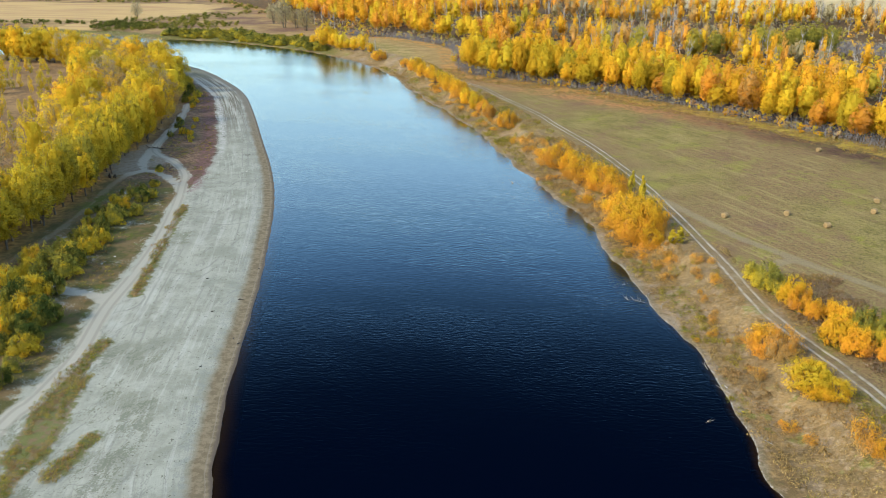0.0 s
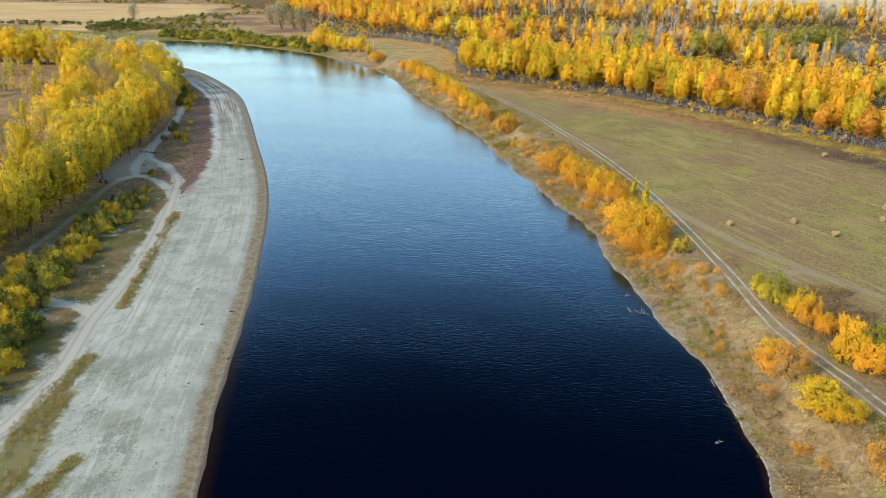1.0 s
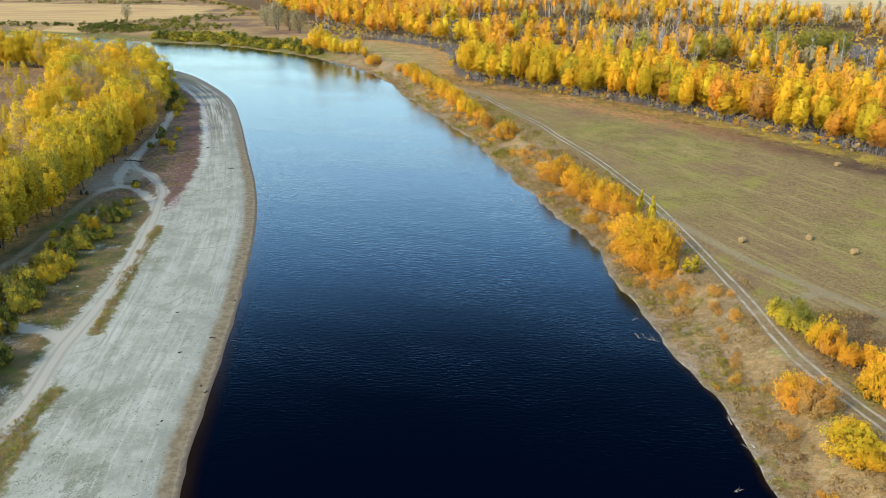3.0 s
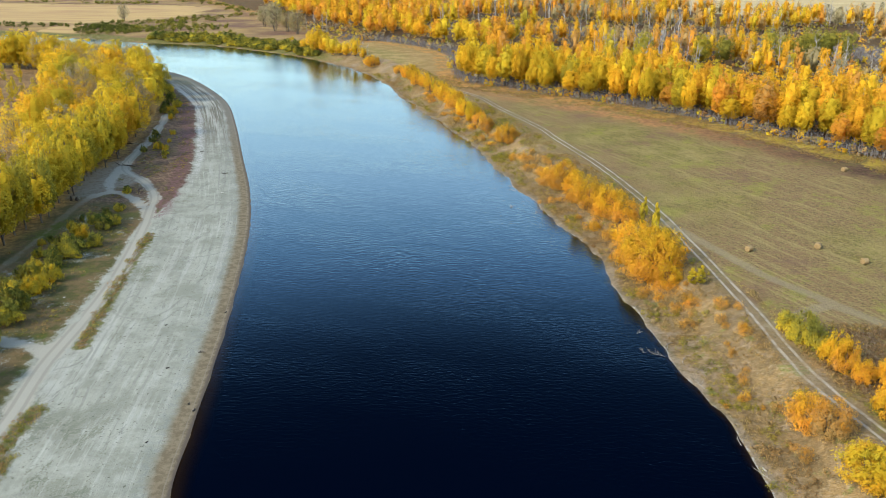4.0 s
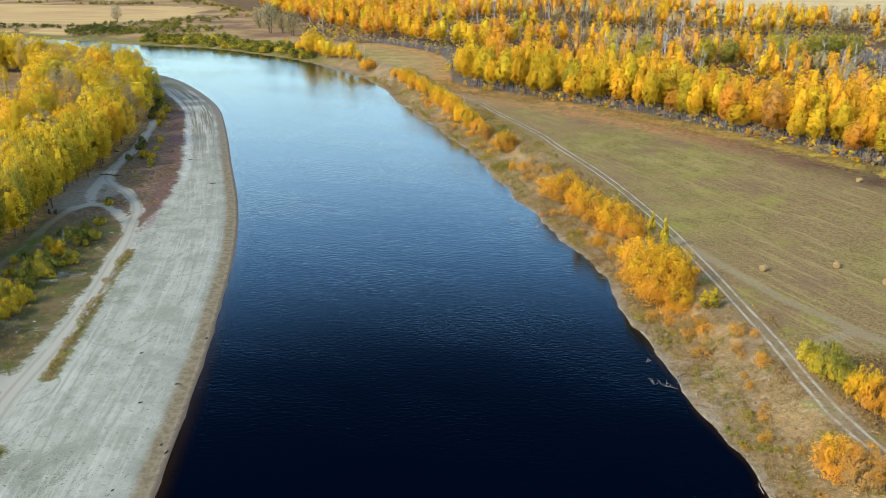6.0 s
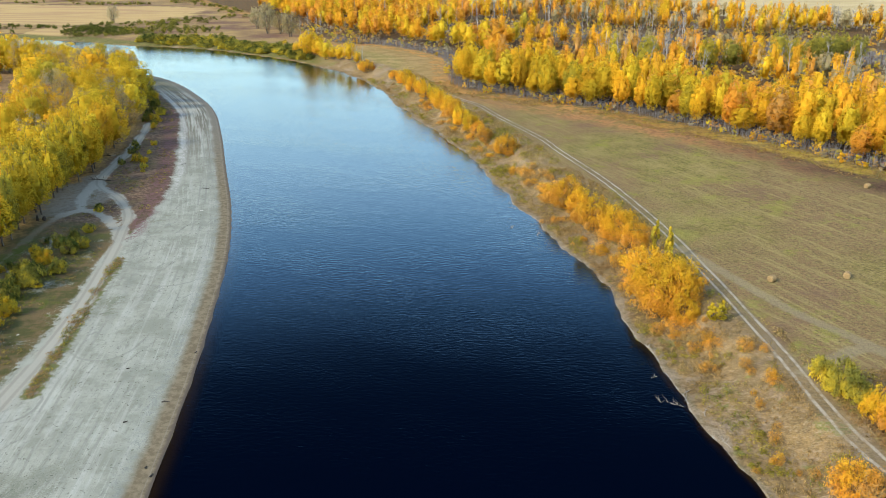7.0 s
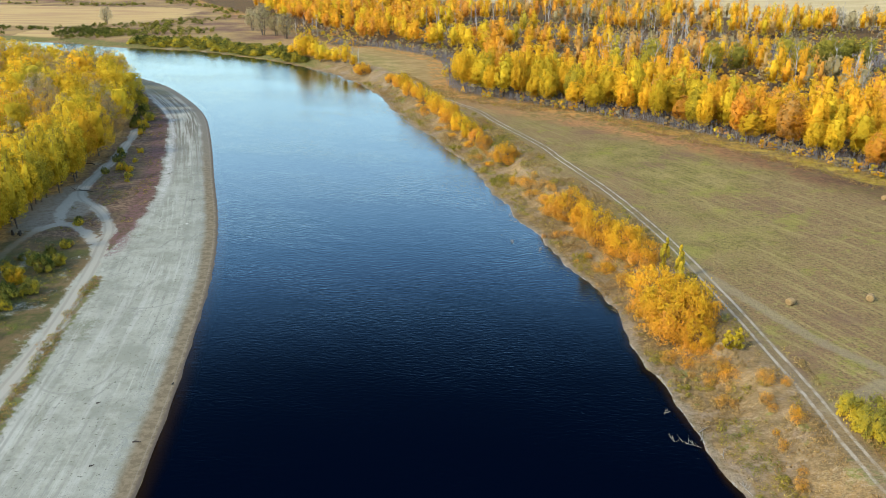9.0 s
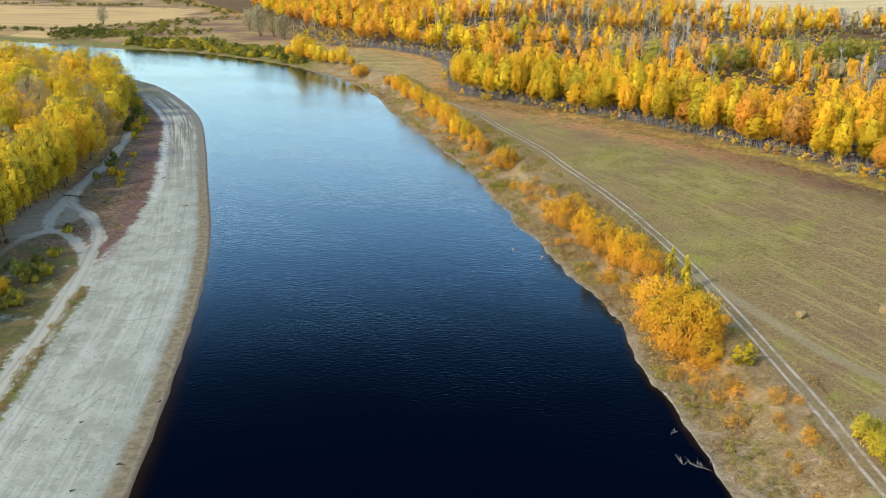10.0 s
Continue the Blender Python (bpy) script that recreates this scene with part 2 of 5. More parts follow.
    turf = s.mix(s.step(s.add(s.noise(w, 0.22, 4), s.mul(n1, 0.4)), 0.60, 0.68), turf, (0.16, 0.165, 0.035))
    shelf = s.mix(s.step(s.add(mid, n1), 0.4, 0.62), (0.24, 0.185, 0.122), (0.155, 0.13, 0.07))
    bank = s.mix(s.step(s.add(s.noise(w, 0.13, 5, 0.65), s.mul(n1, 0.5)), 0.36, 0.50), clay, turf)
    bank = s.mix(s.step(s.add(dr, s.mul(n0, 5.0)), 1.9, 0.8), bank, s.mix(s.step(s.add(grit, s.mul(n1, 0.5)), 0.52, 0.62, 0.0, 0.6), s.mix(s.mul(s.step(fine, 0.48, 0.66), 0.6), shelf, clay), (0.13, 0.108, 0.062)))
    rill = s.noise(s.where((0.3, 1.5, 1), 28), 0.9, 5, 0.7)
    bank = s.mix(s.mul(s.step(s.add(rill, s.mul(n2, 0.4)), 0.54, 0.66), s.step(s.add(dr, s.mul(n0, 5.0)), 3, 5, 0.0, 0.7)), bank, (0.40, 0.305, 0.19))
    bank = s.mix(s.mul(s.step(s.add(rill, s.mul(n2, 0.4)), 0.44, 0.34), 0.55), bank, (0.12, 0.085, 0.042))
    tufts = s.noise(w, 1.6, 5, 0.8)
    bank = s.mix(s.step(s.add(tufts, s.mul(n0, 0.4)), 0.52, 0.60, 0.0, 0.55), bank, (0.115, 0.085, 0.036))
    bank = s.mix(s.step(s.add(tufts, s.mul(n0, 0.4)), 0.45, 0.37, 0.0, 0.55), bank, (0.345, 0.268, 0.168))
    straw_lie = s.noise(s.where((0.7, 4.5, 1), 32), 2.4, 5, 0.75)      # dry grass lying down the slope
    upper = s.step(s.add(dr, s.mul(n0, 4.0)), 2.5, 4.5)
    bank = s.mix(s.mul(upper, s.step(s.add(straw_lie, s.mul(n1, 0.3)), 0.51, 0.62, 0.0, 0.5)), bank, (0.355, 0.275, 0.148))
    bank = s.mix(s.mul(upper, s.step(s.add(straw_lie, s.mul(n1, 0.3)), 0.47, 0.36, 0.0, 0.6)), bank, (0.12, 0.08, 0.04))
    bank = s.mix(0.14, bank, (0.05, 0.042, 0.022))
    c = s.mix(s.mul(on_bank, s.step(s.attr("moor"), 1.0, 0.3)), c, bank)
    c = s.mix(s.mul(s.mul(s.step(dr, 0.5, 0.25), s.step(dr, 0.0, 0.1)), s.step(s.add(fine, n2), 0.45, 0.6)), c, (0.33, 0.315, 0.27))      # washed stones at the water's edge
    grassy = s.mix(s.step(fine, 0.4, 0.6), (0.10, 0.105, 0.028), (0.17, 0.14, 0.05))
    c = s.mix(s.mul(s.mul(s.step(dr, 1.5, 3.5), s.step(dr, 15, 10)), s.step(s.attr("moor"), 0.2, 0.8)), c, grassy)
    # left bank: rough dark turf between the woods and the sand
    dl = s.attr("dl")
    rough = s.mix(s.step(s.add(mid, s.mul(n1, 0.7)), 0.36, 0.62), (0.078, 0.075, 0.027), (0.145, 0.102, 0.048))
    rough = s.mix(s.step(s.add(s.noise(w, 0.11, 5, 0.7), s.mul(n2, 0.7)), 0.62, 0.68), rough, (0.34, 0.33, 0.27))
    rough = s.mix(s.step(s.add(s.noise(s.where((1, 1, 1), 30), 0.10, 4), s.mul(n1, 0.3)), 0.56, 0.66), rough, (0.085, 0.10, 0.02))
    soil = s.mix(s.step(s.add(fine, s.mul(n2, 0.8)), 0.38, 0.62), (0.085, 0.052, 0.036), (0.20, 0.135, 0.085))
    rough = s.mix(s.mul(s.step(s.add(pos.outputs[1], s.mul(n0, 30.0)), 196, 212), s.step(s.add(s.noise(w, 0.09, 5, 0.7), s.mul(n1, 0.5)), 0.62, 0.48, 0.15, 0.95)), rough, soil)
    left = s.step(dl, 4, 6)
    c = s.mix(left, c, rough)
    wl = s.add(s.attr("woodl"), s.mul(n0, 6.0))
    c = s.mix(s.mul(left, s.step(wl, -3, 3)), c, s.mix(s.step(fine, 0.38, 0.62), (0.19, 0.125, 0.05), (0.37, 0.235, 0.08)))
    glade = s.mix(s.step(s.add(mid, n1), 0.4, 0.62), (0.17, 0.105, 0.05), (0.27, 0.17, 0.075))
    c = s.mix(s.mul(left, s.step(s.attr("glade"), -4, 6)), c, glade)
    # sand
    lane = s.noise(s.node("ShaderNodeCombineXYZ", {0: s.mul(dl, 0.5), 1: s.mul(pos.outputs[1], 0.02)}).outputs[0], 1.0, 5, 0.62)      # wheel marks along the beach
    sand = s.mix(s.step(s.add(mid, s.mul(n1, 0.5)), 0.35, 0.65), (0.215, 0.218, 0.170), (0.295, 0.298, 0.240))
    sand = s.mix(s.mul(s.step(lane, 0.52, 0.66), 0.25), sand, (0.195, 0.20, 0.168))
    sand = s.mix(s.mul(s.step(lane, 0.45, 0.36), 0.4), sand, (0.385, 0.38, 0.33))
    fine_lane = s.noise(s.node("ShaderNodeCombineXYZ", {0: s.mul(dl, 1.7), 1: s.mul(pos.outputs[1], 0.035)}).outputs[0], 1.0, 6, 0.7)
    sand = s.mix(s.mul(s.step(s.add(fine_lane, s.mul(n1, 0.25)), 0.52, 0.64), s.step(s.noise(w, 0.06, 3), 0.42, 0.62, 0.05, 0.6)), sand, (0.37, 0.372, 0.312))
    sand = s.mix(s.mul(s.step(s.add(fine_lane, s.mul(n1, 0.25)), 0.44, 0.33), s.step(mid, 0.38, 0.62, 0.05, 0.55)), sand, (0.16, 0.163, 0.132))
    weeds = s.mul(s.step(s.add(s.noise(w, 0.075, 5, 0.7), s.mul(n2, 0.5)), 0.57, 0.66), s.step(dl, 10, 16))
    sand = s.mix(s.mul(weeds, 0.7), sand, (0.135, 0.14, 0.09))
    sparse = s.mul(s.step(s.add(s.noise(s.where((1, 0.45, 1), 8), 0.22, 5, 0.75), s.add(s.mul(n1, 0.35), s.mul(n2, 0.5))), 0.50, 0.60), s.mul(s.step(pos.outputs[1], 124, 104), s.step(dl, 7, 11)))
    sand = s.mix(s.mul(sparse, 0.75), sand, (0.125, 0.13, 0.088))      # thin weed growing on the near sand
    sand = s.mix(s.mul(s.step(s.add(grit, s.mul(n1, 0.3)), 0.64, 0.70), 0.6), sand, (0.15, 0.145, 0.11))
    scuff = s.noise(s.where((1, 0.28, 1), 12), 0.55, 6, 0.72, 0.6)
    sand = s.mix(s.mul(s.step(s.add(scuff, s.mul(n2, 0.35)), 0.55, 0.68), s.step(mid, 0.36, 0.56, 0.25, 0.75)), sand, (0.165, 0.168, 0.138))
    sand = s.mix(s.mul(s.step(s.add(s.noise(w, 1.7, 3, 0.6), s.mul(n2, 0.5)), 0.64, 0.70), 0.8), sand, (0.09, 0.09, 0.066))
    scar = s.step(s.math("ABSOLUTE", s.add(s.attr("arc"), s.mul(n1, 0.25))), 0.34, 0.12)
    pair = s.step(s.math("ABSOLUTE", s.sub(s.math("ABSOLUTE", s.add(s.attr("lane"), s.mul(n1, 0.15))), 0.78)), 0.30, 0.10)
    scar = s.math("MAXIMUM", scar, s.mul(pair, s.step(s.noise(w, 0.05, 3), 0.45, 0.6)))
    sand = s.mix(s.mul(scar, s.step(mid, 0.35, 0.6, 0.15, 0.5)), sand, (0.17, 0.17, 0.14))
    upstream = s.step(pos.outputs[1], 225, 330)
    sand = s.mix(s.mul(upstream, s.step(s.add(lane, s.mul(n1, 0.3)), 0.44, 0.54)), sand, (0.125, 0.112, 0.082))
    sand = s.mix(s.mul(upstream, s.step(s.add(fine_lane, s.mul(n1, 0.2)), 0.50, 0.60, 0.0, 0.75)), sand, (0.36, 0.35, 0.30))
    bright = s.step(s.math("ABSOLUTE", s.sub(s.add(s.attr("sand"), s.add(s.mul(n0, 3.0), s.mul(n1, 1.6))), 1.9)), 1.5, 0.5)      # bleached wheel line beside the red plants
    sand = s.mix(s.mul(s.mul(bright, s.step(pos.outputs[1], 215, 245)), s.step(s.add(grit, s.mul(n1, 0.7)), 0.44, 0.58, 0.1, 0.75)), sand, (0.43, 0.42, 0.38))
    sand = s.mix(s.mul(s.step(s.add(pos.outputs[1], s.mul(n0, 40.0)), 352, 385), 0.8), sand, s.mix(fine, (0.10, 0.10, 0.055), (0.19, 0.18, 0.12)))
    wet = s.add(dl, s.add(s.mul(n0, 1.4), s.mul(n1, 0.8)))
    damp = s.mix(s.mul(upstream, 0.8), s.mix(s.step(fine, 0.4, 0.62), (0.138, 0.110, 0.066), (0.195, 0.156, 0.098)), (0.15, 0.142, 0.118))
    sand = s.mix(s.mul(s.step(wet, 6.8, 3.4), s.step(s.add(fine, s.mul(n2, 0.7)), 0.46, 0.60, 0.0, 0.6)), sand, (0.165, 0.178, 0.155))
    sand = s.mix(s.step(wet, 3.8, 2.2), sand, damp)
    sand = s.mix(s.mul(s.step(s.math("ABSOLUTE", s.sub(s.add(dl, s.mul(n1, 0.5)), 1.0)), 0.12, 0.03), 0.2), sand, (0.29, 0.26, 0.225))      # thin drift lines left by the water
    sand = s.mix(s.step(s.add(dl, s.mul(n1, 0.4)), 0.9, 0.3), sand, (0.095, 0.075, 0.055))
    edge = s.add(s.attr("sand"), s.add(s.mul(n0, 3.5), s.add(s.mul(n1, 3.5), s.mul(n2, 4.5))))
    is_sand = s.mul(s.step(edge, -0.1, 0.25), s.step(dl, -0.2, 0.2))
    c = s.mix(is_sand, c, sand)
    # red-leaved low plants on the upper beach
    red = s.mul(s.step(s.add(s.attr("stain"), s.add(s.mul(n0, 5.0), s.mul(n1, 5.0))), 3.6, 1.4), s.step(s.add(grit, s.mul(n1, 1.1)), 0.45, 0.57, 0.0, 0.85))
    c = s.mix(red, c, s.mix(s.step(s.add(fine, n2), 0.4, 0.6), (0.085, 0.042, 0.05), (0.15, 0.075, 0.08)))
    strip = s.step(s.add(s.attr("strip"), s.mul(n1, 3.2)), 1.7, 0.8)
    c = s.mix(s.mul(strip, 0.9), c, s.mix(s.step(fine, 0.42, 0.6), (0.11, 0.115, 0.03), (0.15, 0.10, 0.05)))
    # tracks on the left bank
    ta = s.attr("track")
    tl = s.add(ta, s.add(s.mul(n1, 1.8), s.mul(n2, 1.6)))
    rut = s.step(s.math("ABSOLUTE", s.sub(s.math("ABSOLUTE", s.attr("rut")), 0.85)), 0.42, 0.15)
    dust = s.mix(s.mul(rut, 0.5), (0.31, 0.296, 0.238), (0.20, 0.188, 0.148))
    ax, ay = s.mul(s.add(pos.outputs[0], 87.0), 0.125), s.mul(s.sub(pos.outputs[1], 226.0), 0.05)      # dusty apron where the tracks meet
    apron = s.add(s.add(s.mul(ax, ax), s.mul(ay, ay)), s.add(s.mul(n0, 2.0), s.mul(n1, 1.2)))
    c = s.mix(s.mul(s.mul(s.step(apron, 1.1, 0.55), s.step(s.add(s.attr('rut'), s.mul(n1, 1.5)), -0.3, 0.6)), s.step(fine, 0.35, 0.55, 0.6, 0.95)), c, s.mix(fine, (0.165, 0.142, 0.102), (0.27, 0.24, 0.185)))
    c = s.mix(s.mul(s.step(s.add(s.add(tl, s.mul(n0, 3.0)), s.mul(s.attr("loam"), 0.6)), 1.7, 1.0), s.step(s.attr("loam"), 0.0, 1.0, 1.0, 0.4)), c, s.mix(s.attr("loam"), dust, (0.26, 0.215, 0.15)))
    # roads over the meadow: two pale ruts, worn verge
    rd = s.math("ABSOLUTE", s.attr("road"))
    worn = s.step(s.add(rd, s.mul(n1, 1.4)), 1.9, 1.0)
    ends = s.step(pos.outputs[1], 374, 350)
    c = s.mix(s.mul(s.mul(worn, ends), 0.4), c, (0.13, 0.11, 0.07))
    wheel = s.step(s.math("ABSOLUTE", s.add(s.sub(rd, 0.82), s.mul(n1, 0.3))), 0.34, 0.12)
    c = s.mix(s.mul(s.mul(wheel, ends), s.step(s.add(fine, mid), 0.8, 1.1, 0.25, 0.8)), c, s.mix(grit, (0.33, 0.295, 0.23), (0.44, 0.395, 0.315)))
    md = s.attr("mtrack")
    c = s.mix(s.mul(s.step(s.add(md, s.mul(n1, 1.6)), 1.7, 0.7), 0.5), c, (0.25, 0.21, 0.13))
    # river bed
    c = s.mix(s.mul(s.step(dl, 0.15, -0.2), s.step(dr, 0.1, -0.2)), c, s.mix(mid, (0.20, 0.16, 0.10), (0.27, 0.22, 0.145)))
    relief = s.add(s.mul(fine, 0.7), s.mul(grit, 0.3))
    rough_v = s.step(s.math("MAXIMUM", dl, dr), 0.3, 1.5, 0.75, 0.92)
    return s.finish(c, rough_v, s.bump(relief, s.step(is_sand, 0, 1, 0.55, 0.16), 0.9), 0.08)


def water_material(name="river_water", clear=True):
    s = Shade(name)
    v = s.where((0.42, 1.0, 1), 4)
    a = s.noise(v, 1.9, 3, 0.5, 0.3)
    b = s.noise(s.where((0.8, 1.0, 1), -25), 4.2, 2, 0.5)
    calm = s.step(s.noise(s.where((0.5, 1, 1), 20), 0.035, 3), 0.36, 0.62, 0.45, 1.0)
    h = s.mul(s.add(a, s.mul(b, 0.35)), calm)
    nrm = s.bump(h, 0.054, 0.85)
    deep = s.node("ShaderNodeBsdfDiffuse", {"Color": (0.0003, 0.0015, 0.0058)})
    body = deep
    if clear:
        see = s.node("ShaderNodeBsdfTransparent", {"Color": (0.30, 0.245, 0.20)})
        body = s.node("ShaderNodeMixShader", {0: s.step(s.attr("depth"), -0.16, 0.46), 1: see.outputs[0], 2: deep.outputs[0]})
    # the gloss that a polarising filter leaves: almost nothing at a steep view, most of it at a grazing one
    f = s.ramp(s.node("ShaderNodeLayerWeight", {"Blend": 0.5, "Normal": nrm}).outputs["Facing"],
               [(p, (r, r, r)) for p, r in ((0.40, 0.0), (0.45, 0.0015), (0.49, 0.005), (0.53, 0.019), (0.58, 0.085), (0.627, 0.18), (0.68, 0.285), (0.728, 0.38), (0.80, 0.48), (0.863, 0.63), (0.92, 0.76), (1.0, 1.0))])
    gloss = s.node("ShaderNodeBsdfGlossy", {"Color": s.mix(s.step(f, 0.0, 0.5), (0.42, 0.74, 1.0), (0.80, 0.95, 1.0)), "Roughness": 0.09, "Normal": nrm})
    mixed = s.node("ShaderNodeMixShader", {0: f, 1: body.outputs[0], 2: gloss.outputs[0]})
    s.put(s.out.inputs[0], mixed.outputs[0])
    return s.m


def leaf_material(name="autumn_leaves"):
    """Leaves from green over yellow to rust by the tree's own hue, a little different leaf by leaf."""
    s = Shade(name)
    g = s.t.nodes.new("ShaderNodeNewGeometry").outputs["Random Per Island"]
    o = s.t.nodes.new("ShaderNodeObjectInfo").outputs["Random"]
    h = s.add(s.attr("hue"), s.add(s.mul(s.sub(g, 0.5), 0.06), s.mul(s.sub(o, 0.5), 0.14)))
    c = s.ramp(s.mul(h, 0.8), [(0.0, (0.075, 0.105, 0.025)), (0.16, (0.34, 0.31, 0.06)), (0.32, (0.76, 0.575, 0.045)), (0.46, (0.82, 0.50, 0.035)),
                               (0.60, (0.78, 0.375, 0.05)), (0.72, (0.60, 0.385, 0.135)), (0.80, (0.43, 0.35, 0.165)), (0.93, (0.38, 0.35, 0.24)), (1.0, (0.40, 0.06, 0.10))])
    value = s.node("ShaderNodeHueSaturation", {"Color": c, "Value": s.mul(s.step(s.math("FRACT", s.mul(g, 7.13)), 0, 1, 0.9, 1.1), s.step(s.math("FRACT", s.mul(o, 13.7)), 0, 1, 0.80, 1.09)), "Saturation": 1.0})
    d = s.node("ShaderNodeBsdfDiffuse", {"Color": value.outputs[0], "Roughness": 0.6})
    tr = s.node("ShaderNodeBsdfTranslucent", {"Color": value.outputs[0]})
    m = s.node("ShaderNodeMixShader", {0: 0.45, 1: d.outputs[0], 2: tr.outputs[0]})
    s.put(s.out.inputs[0], m.outputs[0])
    return s.m


def plain(name, a, b, scale=3.0, rough=0.85, bump=0.02, stretch=(1, 1, 1), objects=True):
    s = Shade(name)
    v = s.where(stretch, 0, objects)
    n = s.noise(v, scale, 5, 0.65)
    m = s.noise(v, scale * 0.17, 3)
    c = s.mix(s.step(s.add(s.mul(n, 0.7), s.mul(m, 0.3)), 0.36, 0.64), a, b)
    return s.finish(c, rough, s.bump(n, bump), 0.25)


def dry_material():
    """Weeds and dry grass, green over straw and ochre to brown."""
    s = Shade("dry_weeds")
    g = s.t.nodes.new("ShaderNodeNewGeometry").outputs["Random Per Island"]
    h = s.add(s.attr("hue"), s.mul(s.sub(g, 0.5), 0.16))
    c = s.ramp(h, [(0.0, (0.13, 0.16, 0.03)), (0.14, (0.20, 0.20, 0.03)), (0.27, (0.42, 0.32, 0.045)), (0.4, (0.40, 0.30, 0.12)), (0.6, (0.36, 0.235, 0.085)), (0.8, (0.30, 0.165, 0.065)), (1.0, (0.28, 0.21, 0.14))])
    value = s.node("ShaderNodeHueSaturation", {"Color": c, "Value": s.step(s.math("FRACT", s.mul(g, 7.13)), 0, 1, 0.7, 1.2)})
    d = s.node("ShaderNodeBsdfDiffuse", {"Color": value.outputs[0]})
    tr = s.node("ShaderNodeBsdfTranslucent", {"Color": value.outputs[0]})
    m = s.node("ShaderNodeMixShader", {0: 0.3, 1: d.outputs[0], 2: tr.outputs[0]})
    s.put(s.out.inputs[0], m.outputs[0])
    return s.m


DRY = dry_material()
GROUND = ground_material()
WATER = water_material()
POND = water_material("pond_water", False)
LEAF = leaf_material()
BARK = plain("grey_brown_bark", (0.075, 0.058, 0.042), (0.17, 0.145, 0.115), 2.5, 0.9, 0.03, (3, 3, 0.6))
BIRCH = plain("white_birch_bark", (0.16, 0.14, 0.12), (0.66, 0.62, 0.56), 1.3, 0.8, 0.01, (1.2, 1.2, 2.2))
TWIG = plain("grey_twigs", (0.15, 0.145, 0.15), (0.29, 0.285, 0.295), 1.1, 0.9, 0.01)
HAY = plain("weathered_hay", (0.20, 0.135, 0.06), (0.36, 0.255, 0.12), 14.0, 0.95, 0.05, (1, 0.25, 1))
HAY_END = plain("hay_bale_end", (0.19, 0.125, 0.055), (0.34, 0.24, 0.11), 16.0, 0.95, 0.05)
DRIFT = plain("bleached_driftwood", (0.16, 0.135, 0.105), (0.36, 0.32, 0.26), 5.0, 0.85, 0.02, (1, 1, 0.3))
CHAR = plain("dark_sodden_wood", (0.018, 0.015, 0.012), (0.07, 0.055, 0.04), 5.0, 0.7, 0.02)
PALE = plain("pale_plank", (0.40, 0.37, 0.32), (0.56, 0.53, 0.48), 4.0, 0.8, 0.01)


# ---- mesh helpers ----
def mesh_of(name, v, faces, mats, attrs=(), which=None, smooth=False):
    """A mesh from vertices and faces: an array of rows of three or four, or a list of such arrays."""
    me = bpy.data.meshes.new(name)
    sets = [np.asarray(f, np.int32) for f in (faces if isinstance(faces, list) else [faces])]
    v = np.asarray(v, np.float32)
    soft = v[:, 3:] if v.shape[1] == 6 else None      # leaves carry the crown's own normals
    v = np.ascontiguousarray(v[:, :3])
    loops = np.concatenate([f.ravel() for f in sets])
    sizes = np.concatenate([np.full(len(f), f.shape[1], np.int32) for f in sets])
    me.vertices.add(len(v))
    me.vertices.foreach_set("co", v.ravel())
    me.loops.add(len(loops))
    me.loops.foreach_set("vertex_index", loops)
    me.polygons.add(len(sizes))
    me.polygons.foreach_set("loop_start", np.concatenate([[0], np.cumsum(sizes)[:-1]]).astype(np.int32))
    for m in mats:
        me.materials.append(m)
    if which is not None:
        me.polygons.foreach_set("material_index", np.asarray(which, np.int32))
    me.polygons.foreach_set("use_smooth", np.full(len(sizes), smooth or soft is not None))
    for k, a in dict(attrs).items():
        me.attributes.new(k, "FLOAT", "POINT").data.foreach_set("value", np.asarray(a, np.float32))
    me.update(calc_edges=True)
    if soft is not None:
        me.normals_split_custom_set_from_vertices(soft)
    return me


def join(pieces):
    """Vertices and faces of several pieces as one."""
    v, q, n = [], [], 0
    for a, b in pieces:
        v.append(a)
        q.append(np.asarray(b) + n)
        n += len(a)
    return np.vstack(v), np.vstack(q)


def tube(points, radii, sides=6, closed=True):
    """A tapered, bent round stick."""
    p, r = np.asarray(points, float), np.asarray(radii, float)
    d = np.gradient(p, axis=0)
    d /= np.linalg.norm(d, axis=1)[:, None] + 1e-9
    ref = np.where(np.abs(d[:, 2:3]) > 0.9, np.array([[1.0, 0, 0]]), np.array([[0, 0, 1.0]]))
    a = np.cross(d, ref)
    a /= np.linalg.norm(a, axis=1)[:, None] + 1e-9
    b = np.cross(d, a)
    ang = np.arange(sides) / sides * 2 * np.pi
    v = p[:, None] + r[:, None, None] * (a[:, None] * np.cos(ang)[None, :, None] + b[:, None] * np.sin(ang)[None, :, None])
    n = len(p)
    i, k = np.meshgrid(np.arange(n - 1), np.arange(sides), indexing="ij")
    q = np.stack([i * sides + k, i * sides + (k + 1) % sides, (i + 1) * sides + (k + 1) % sides, (i + 1) * sides + k], -1).reshape(-1, 4)
    return v.reshape(-1, 3), q


def unit(v):
    return v / (np.linalg.norm(v, axis=-1, keepdims=True) + 1e-9)


